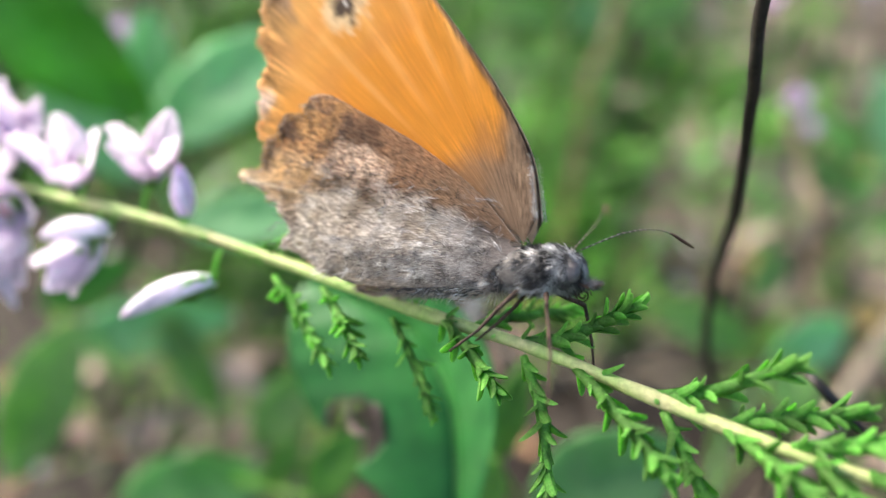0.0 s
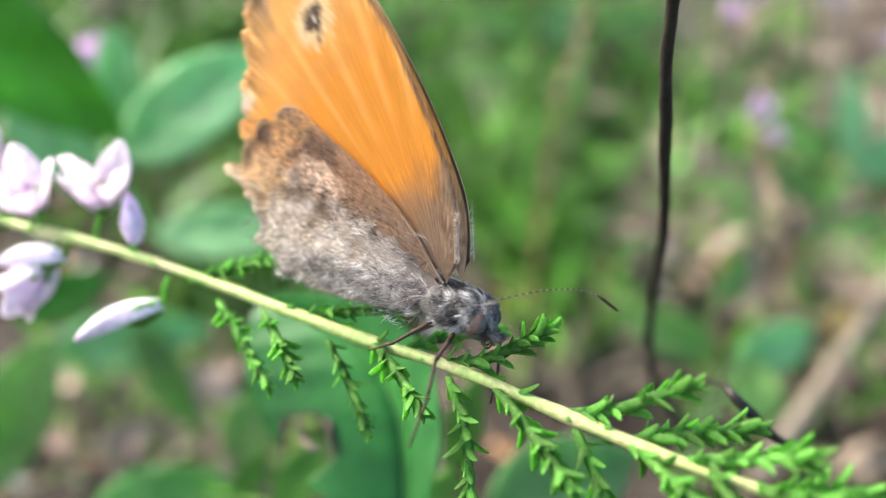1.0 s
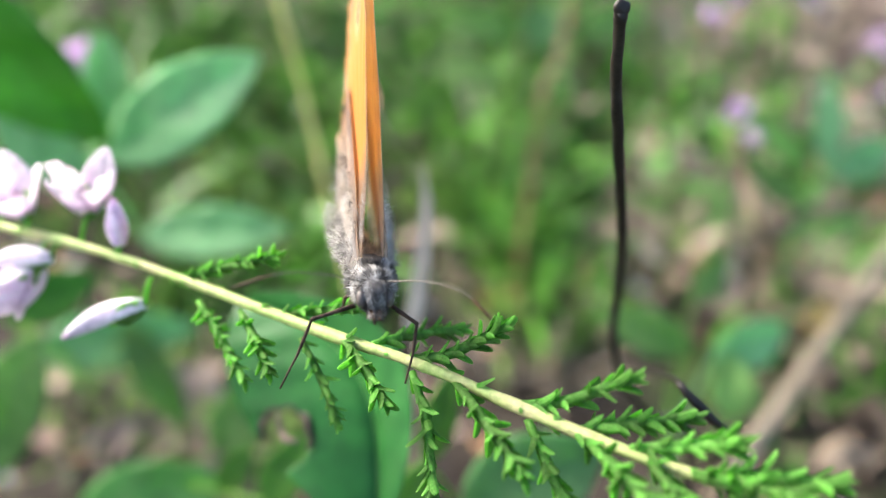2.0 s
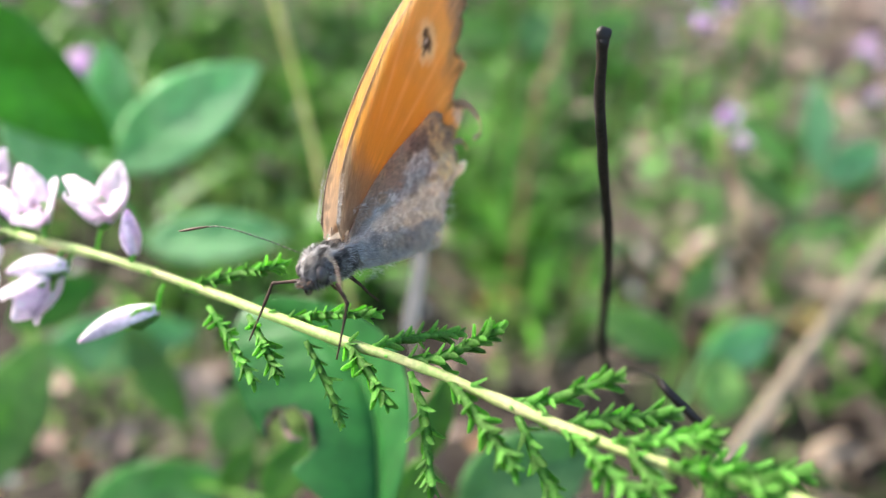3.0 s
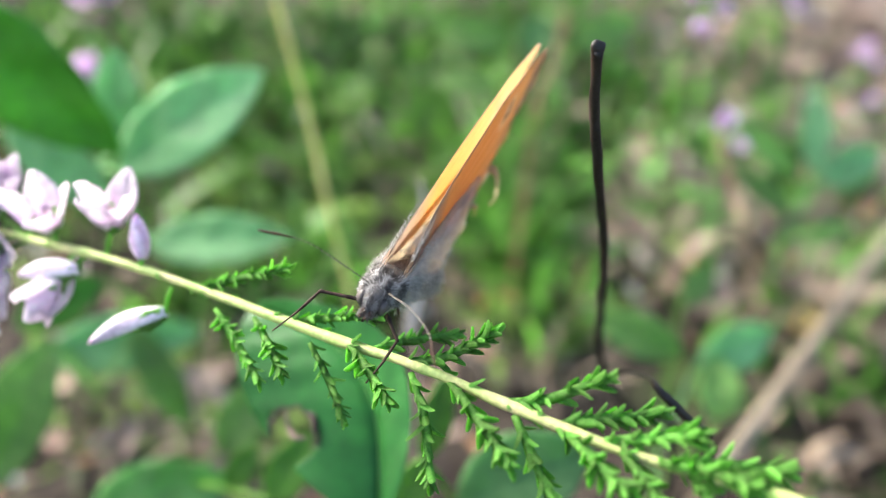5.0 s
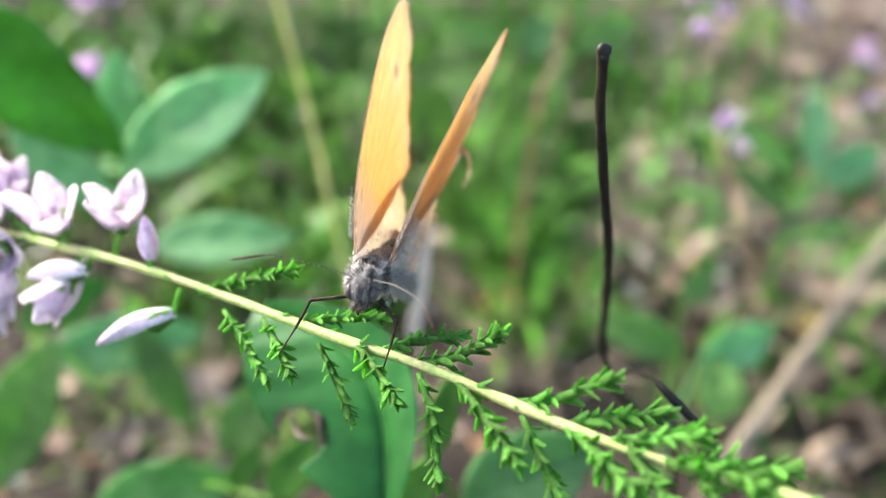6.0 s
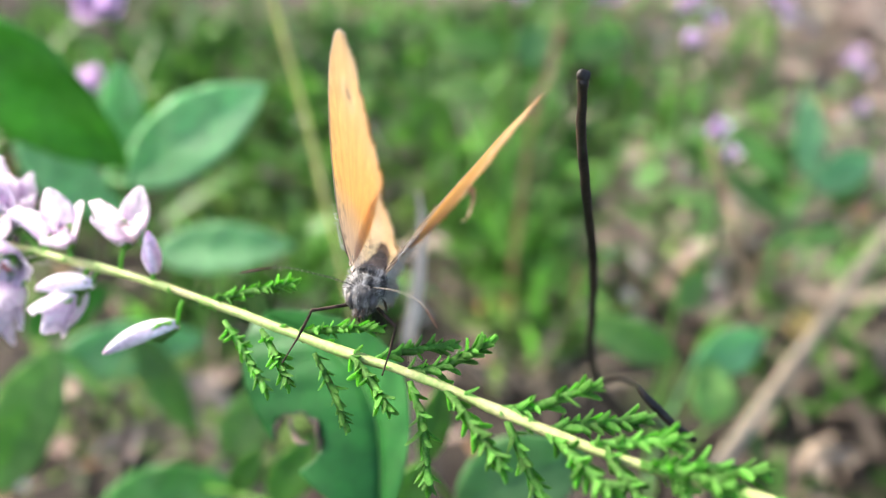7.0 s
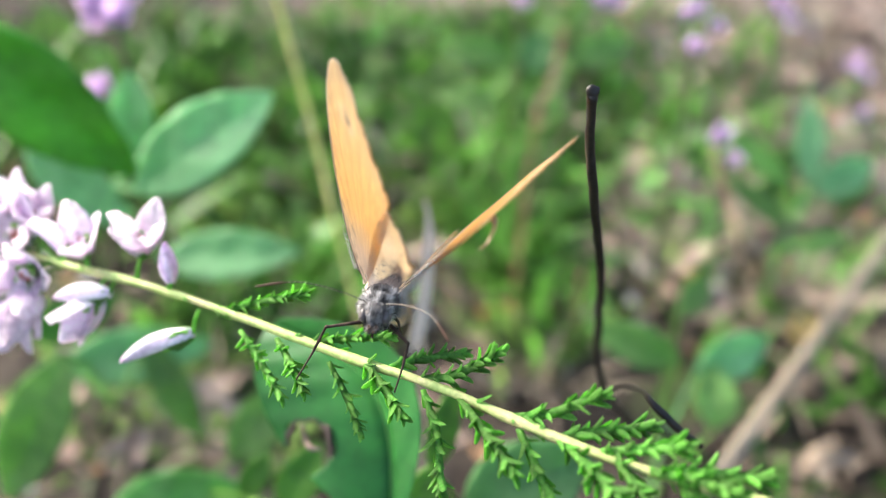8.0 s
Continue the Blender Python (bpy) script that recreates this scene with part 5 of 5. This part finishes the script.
def yellow_leaf(x, y, z, turn):
    ob = thing("yellowed_leaf", (x, y, z), "small yellowed fallen leaf among the moss", "leaf")
    bm = bmesh.new()
    sheet(bm, 8.0, oval(2.4, 0.9), 1.2, 0.3, 0.2, 10, 8, wave=0.1)
    bmesh.ops.transform(bm, matrix=Matrix.Translation((x, y, z)) @ pose(0, 0, 0, 15, -10, turn), verts=bm.verts)
    part("leaf_blade", bm, M_YELLOW, ob)
    bm = bmesh.new()
    tube(bm, smooth_line([Matrix.Translation((x, y, z)) @ pose(0, 0, 0, 15, -10, turn) @ Vector(q) for q in ((-2, 0, -0.3), (3, 0, 0.25), (7.6, 0, 1.15))], 10), lambda u: 0.28 - 0.18 * u, 6)
    part("midrib", bm, M_STRAW, ob)


yellow_leaf(66.2, 130.4, 4.0, 120)
yellow_leaf(80.5, 116.8, 4.0, 40)


def far_heather(root, tops, size, label="distant heather shoot with pale lilac flowers"):
    """A heather shoot further off: a wiry stem with flowers at its top."""
    ob = thing("heather_shoot", root, label, "heather", "heather shoots in flower further off")
    top = Vector((0, 0, 0))
    for t in tops:
        top += Vector(t) / len(tops)
    bm = bmesh.new()
    line = smooth_line([root, Vector(root).lerp(top, 0.5) + Vector((3, 0, 2)), top - Vector((0, 0, 2))], 14)
    tube(bm, line, 0.5, 7)
    stem = part("stem", bm, M_BARK, ob)
    leafy(stem, line, 24, 2.2, 0.3, 55)
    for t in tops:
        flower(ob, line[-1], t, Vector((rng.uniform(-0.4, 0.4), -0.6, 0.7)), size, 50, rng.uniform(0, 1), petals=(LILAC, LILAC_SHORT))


far_heather((58, 118, -3), ((51.79, 111.62, 56.08), (52.75, 112.30, 56.95), (57.14, 113.57, 50.79)), 0.9)
far_heather((50, 132, -3), ((47.77, 124.79, 72.02), (49.38, 125.33, 72.75), (52.50, 123.27, 70.36), (48.52, 121.45, 67.96)), 1.0)
far_heather((26, 160, -3), ((36.87, 144.75, 65.94), (39.52, 144.39, 65.62), (38.50, 147.15, 65.79)), 1.3)
far_heather((90, 180, -3), ((79.67, 161.43, 56.56), (81.28, 159.41, 54.16), (79.35, 164.64, 57.32)), 1.0)
far_heather((120, 170, -3), ((92.58, 149.59, 48.95), (94.88, 148.40, 47.60), (95.40, 152.58, 49.57)), 0.9)
far_heather((130, 150, -3), ((91.04, 138.48, 44.77),), 0.8)
far_heather((-52, 130, -3), ((-42.49, 108.96, 81.99), (-39.33, 108.25, 81.26), (-37.98, 110.98, 81.49), (-40.55, 107.13, 79.83), (-37.86, 105.41, 81.00), (-41.86, 108.88, 80.33)), 1.35)
far_heather((-56, 140, -3), ((-45.08, 109.43, 66.64), (-44.72, 111.29, 67.35)), 1.1)
far_heather((20, 170, -3), ((24.32, 154.44, 61.45), (23.33, 156.15, 61.92)), 0.9)


# leaves of low plants further off
def low_plant(root, label):
    ob = thing("low_plant", root, label, "plant", "low plants on the heath floor")
    bm = bmesh.new()
    tube(bm, smooth_line([root, Vector(root) + Vector((1, 1, 6)), Vector(root) + Vector((2, 0, 12))], 8), 0.6, 6)
    part("stem", bm, M_LEAF_LIME, ob)
    ob["joint"] = tuple(Vector(root) + Vector((2, 0, 12)))
    return ob


p = low_plant((75.06, 125.96, -3.00), "low plant with narrow bluish green leaves")
broad_leaf(p, (75.06, 125.96, 36.67), (60.88, 129.71, 48.56), 5.0, UPFACE, M_LEAF_SOFT)
broad_leaf(p, (73.07, 118.80, 32.56), (60.51, 122.01, 42.29), 4.5, UPFACE, M_LEAF_SOFT)
broad_leaf(p, (81.55, 131.50, 32.66), (83.60, 143.36, 47.26), 6.5, UPFACE, M_LEAF_PALE)
broad_leaf(p, (82.67, 130.74, 31.78), (96.48, 134.27, 36.69), 8.0, UPFACE, M_LEAF_PALE)
broad_leaf(p, (87.34, 121.67, 27.21), (74.84, 118.34, 27.34), 4.0, UPFACE, M_LEAF_SOFT)
p = low_plant((37.38, 73.58, -3.00), "low plant with soft green leaves at the soil")
broad_leaf(p, (39.61, 75.90, 41.87), (27.14, 76.51, 48.42), 6.0, UPFACE, M_LEAF_SOFT)
broad_leaf(p, (43.32, 67.06, 37.54), (44.26, 72.48, 44.22), 6.5, UPFACE, M_LEAF_SOFT)
broad_leaf(p, (41.37, 73.45, 42.11), (55.08, 78.86, 43.00), 6.5, UPFACE, M_LEAF_PALE)
broad_leaf(p, (40.33, 81.42, 45.50), (46.91, 86.90, 49.32), 4.5, UPFACE, M_LEAF_SOFT)
p = low_plant((21.30, 147.54, -3.00), "low plant with teal green leaves in the grass")
broad_leaf(p, (21.65, 146.05, 54.24), (8.23, 145.82, 58.12), 6.0, UPFACE, M_LEAF_SOFT)
broad_leaf(p, (25.76, 145.61, 50.71), (28.19, 151.60, 58.14), 8.0, UPFACE, M_LEAF_BLUE)
broad_leaf(p, (32.80, 142.59, 55.22), (46.04, 145.63, 59.50), 7.0, UPFACE, M_LEAF_SOFT)
broad_leaf(p, (17.93, 133.13, 50.91), (6.31, 135.52, 53.35), 5.0, UPFACE, M_LEAF_SOFT)
stalk("rusty_blade", [(23.74, 132.49, -3.00), (25.43, 134.17, 44.59), (28.89, 139.95, 51.82), (32.02, 148.42, 60.73)], 0.55, 0.3, M_RUST, "thin rusty brown dead grass blade", "grass blade")
stalk("straw_blade", [(82.14, 142.54, -3.00), (68.76, 116.29, 26.68), (55.38, 98.04, 44.35), (53.15, 103.33, 50.73), (50.73, 108.51, 56.97)], 0.8, 0.45, M_STRAW2, "tan dry blade standing in the grass", "grass blade")
stalk("dead_twig", [(82.81, 147.71, -3.00), (71.41, 124.70, 20.00), (55.18, 92.84, 47.46), (64.00, 101.37, 45.63), (75.33, 108.90, 39.52)], 0.6, 0.5, M_BLACK, "thin dark dead twig on the soil", "twig")

stalk("dead_stalk", [(20.16, 189.67, -3.00), (16.64, 191.01, 9.56), (12.19, 193.73, 20.61)], 0.85, 0.51, M_PALESTRAW, "greyish dead stalk standing in the moss", "stalk")
stalk("dead_stalk", [(-2.68, 183.48, -3.00), (-5.52, 182.58, 6.84), (-9.44, 183.13, 15.26)], 0.80, 0.48, M_PALESTRAW, "greyish dead stalk standing in the moss", "stalk")
stalk("dead_stalk", [(68.86, 181.44, -3.00), (65.52, 180.56, 6.84), (61.63, 181.12, 15.27)], 1.00, 0.60, M_STRAW2, "tan dead stalk standing in the moss", "stalk")
stalk("plant_stem", [(104.77, 172.58, -3.00), (104.95, 175.48, 11.62), (104.73, 179.62, 24.58)], 0.80, 0.48, M_GRASSY, "yellow-green upright stem of a low plant", "stem")
stalk("dead_stalk", [(33.55, 117.47, -3.00), (34.87, 118.68, 9.61), (35.49, 120.94, 20.31)], 0.60, 0.36, M_STRAW2, "tan dead stalk standing in the moss", "stalk")
stalk("dead_stalk", [(13.59, 124.82, -3.00), (12.03, 125.05, 8.28), (9.70, 126.43, 17.78)], 0.60, 0.36, M_STRAW, "greyish brown dead stalk in the moss", "stalk")
stalk("dead_stalk", [(-26.20, 171.37, -3.00), (-26.53, 169.64, 5.94), (-28.18, 169.37, 13.44)], 0.80, 0.48, M_STRAW2, "tan dead stalk standing in the moss", "stalk")
stalk("plant_stem", [(61.10, 122.54, -3.00), (55.65, 122.33, 7.58), (50.07, 123.28, 16.41)], 0.50, 0.30, M_SWARD, "green grass stem leaning beside the moss", "stem")


def motions():
    """The butterfly turns on its perch, then opens its wings."""
    body = [
        (0, 2.93, 22.84, 102.57, -38.1, -12.8, -19.9),
        (0.3, 2.52, 23.90, 102.82, -44.9, -14.4, -12.4),
        (0.5, 3.02, 23.63, 102.37, -46.0, -6.7, 4.6),
        (0.6, 2.77, 23.70, 102.40, -41.5, -6.6, 7.0),
        (0.9, 2.41, 23.67, 102.27, -20.1, -5.4, -11.4),
        (1, 3.06, 22.98, 102.09, -24.0, -1.3, -38.8),
        (1.2, 2.03, 23.47, 102.74, -19.9, -7.0, -47.7),
        (1.5, 1.97, 23.27, 102.83, -15.9, -10.1, -74.9),
        (1.7, 2.01, 23.30, 102.74, -14.3, -9.3, -73.0),
        (2.8, -1.53, 25.55, 102.75, 20.7, -11.3, -125.3),
        (3, -0.42, 25.50, 102.80, 10.6, -16.6, -120.5),
        (3.5, 0.31, 24.69, 102.67, -1.1, -8.2, -101.6),
        (4, 1.60, 24.02, 102.71, -22.0, -11.4, -98.2),
        (4.6, 2.18, 24.01, 102.46, -23.4, -16.3, -111.1),
        (5.8, 1.20, 24.82, 102.61, -3.6, -11.9, -103.2),
        (6.2, 0.60, 25.10, 102.53, -4.1, -12.7, -100.9),
        (6.5, 0.80, 25.16, 102.61, -5.5, -13.9, -99.2),
        (7, 0.98, 25.19, 102.68, -4.5, -14.0, -96.8),
        (7.5, 0.94, 24.99, 102.64, -4.5, -17.2, -96.6),
        (8, 0.97, 24.72, 102.59, -3.5, -17.4, -98.5),
    ]
    walk(BUTTERFLY, [(t, pose(x * MM, y * MM, z * MM, rx, ry, rz)) for t, x, y, z, rx, ry, rz in body])
    # seconds, opening of the right and of the left wing, forward sweep of each, twist of each
    spread = [
        (0, -1.4, -1.4, 11.6, 11.2, -0.1, -0.0),
        (0.3, -1.5, -1.4, 9.1, 8.8, -0.1, -0.0),
        (0.5, -1.5, -1.4, 7.2, 7.1, 0.1, -0.0),
        (0.6, -1.5, -1.4, 8.0, 7.4, 0.1, -0.0),
        (0.9, -1.3, -1.4, 2.3, 2.5, -0.6, -0.0),
        (1, -1.5, -1.4, 2.3, 2.1, 0.2, -0.0),
        (1.2, -1.4, -1.4, 0.8, 0.9, 0.3, -0.0),
        (1.5, -1.5, -1.4, 0.7, 0.7, 0.8, -0.0),
        (1.7, -1.5, -1.4, 1.8, 1.7, 1.3, -0.0),
        (2.8, -1.4, -1.6, 6.1, 6.5, 0.0, -1.1),
        (3, -1.4, -1.4, 3.4, 3.4, 0.0, -0.3),
        (3.5, -1.4, -1.4, -1.0, -1.0, 0.0, -0.4),
        (4, -2.1, -2.0, -7.1, -7.7, 0.9, -0.0),
        (4.6, -2.3, -2.2, -8.9, -9.3, 2.0, -1.0),
        (5.8, 1.7, 13.7, -8.4, -8.9, -3.6, -5.4),
        (6, 8.7, 20.4, -7.6, -9.2, -1.0, -9.2),
        (6.5, 20.3, 42.0, -5.5, -6.2, 0.6, -19.2),
        (7, 23.7, 49.7, -6.8, -5.3, 1.7, -24.8),
        (7.5, 30.8, 58.0, -4.0, -0.5, 5.1, -24.8),
        (8, 31.4, 56.9, -3.8, -1.8, 5.5, -23.6),
    ]
    SPAN = lambda a: Matrix.Rotation(radians(a), 4, (-13.0, 0.0, 10.8))
    for s, f, h in WINGS:
        for w, back, wider in ((f, 0, 0), (h, 15 if s < 0 else 12, -3)):
            walk(w, [(t, pose(0, s * (0.42 + 0.38 * soft(t, 4.6, 6.2)) * MM, 0.3 * MM, -s * ((left if s > 0 else right) + wider * soft(t, 4.6, 6.2)), 0, 0) @ pose(0, 0, 0, 0, (sl if s > 0 else sr) - back * soft(t, 4.6, 6.2), 0) @ SPAN(tl if s > 0 else tr)) for t, right, left, sr, sl, tr, tl in spread])


motions()
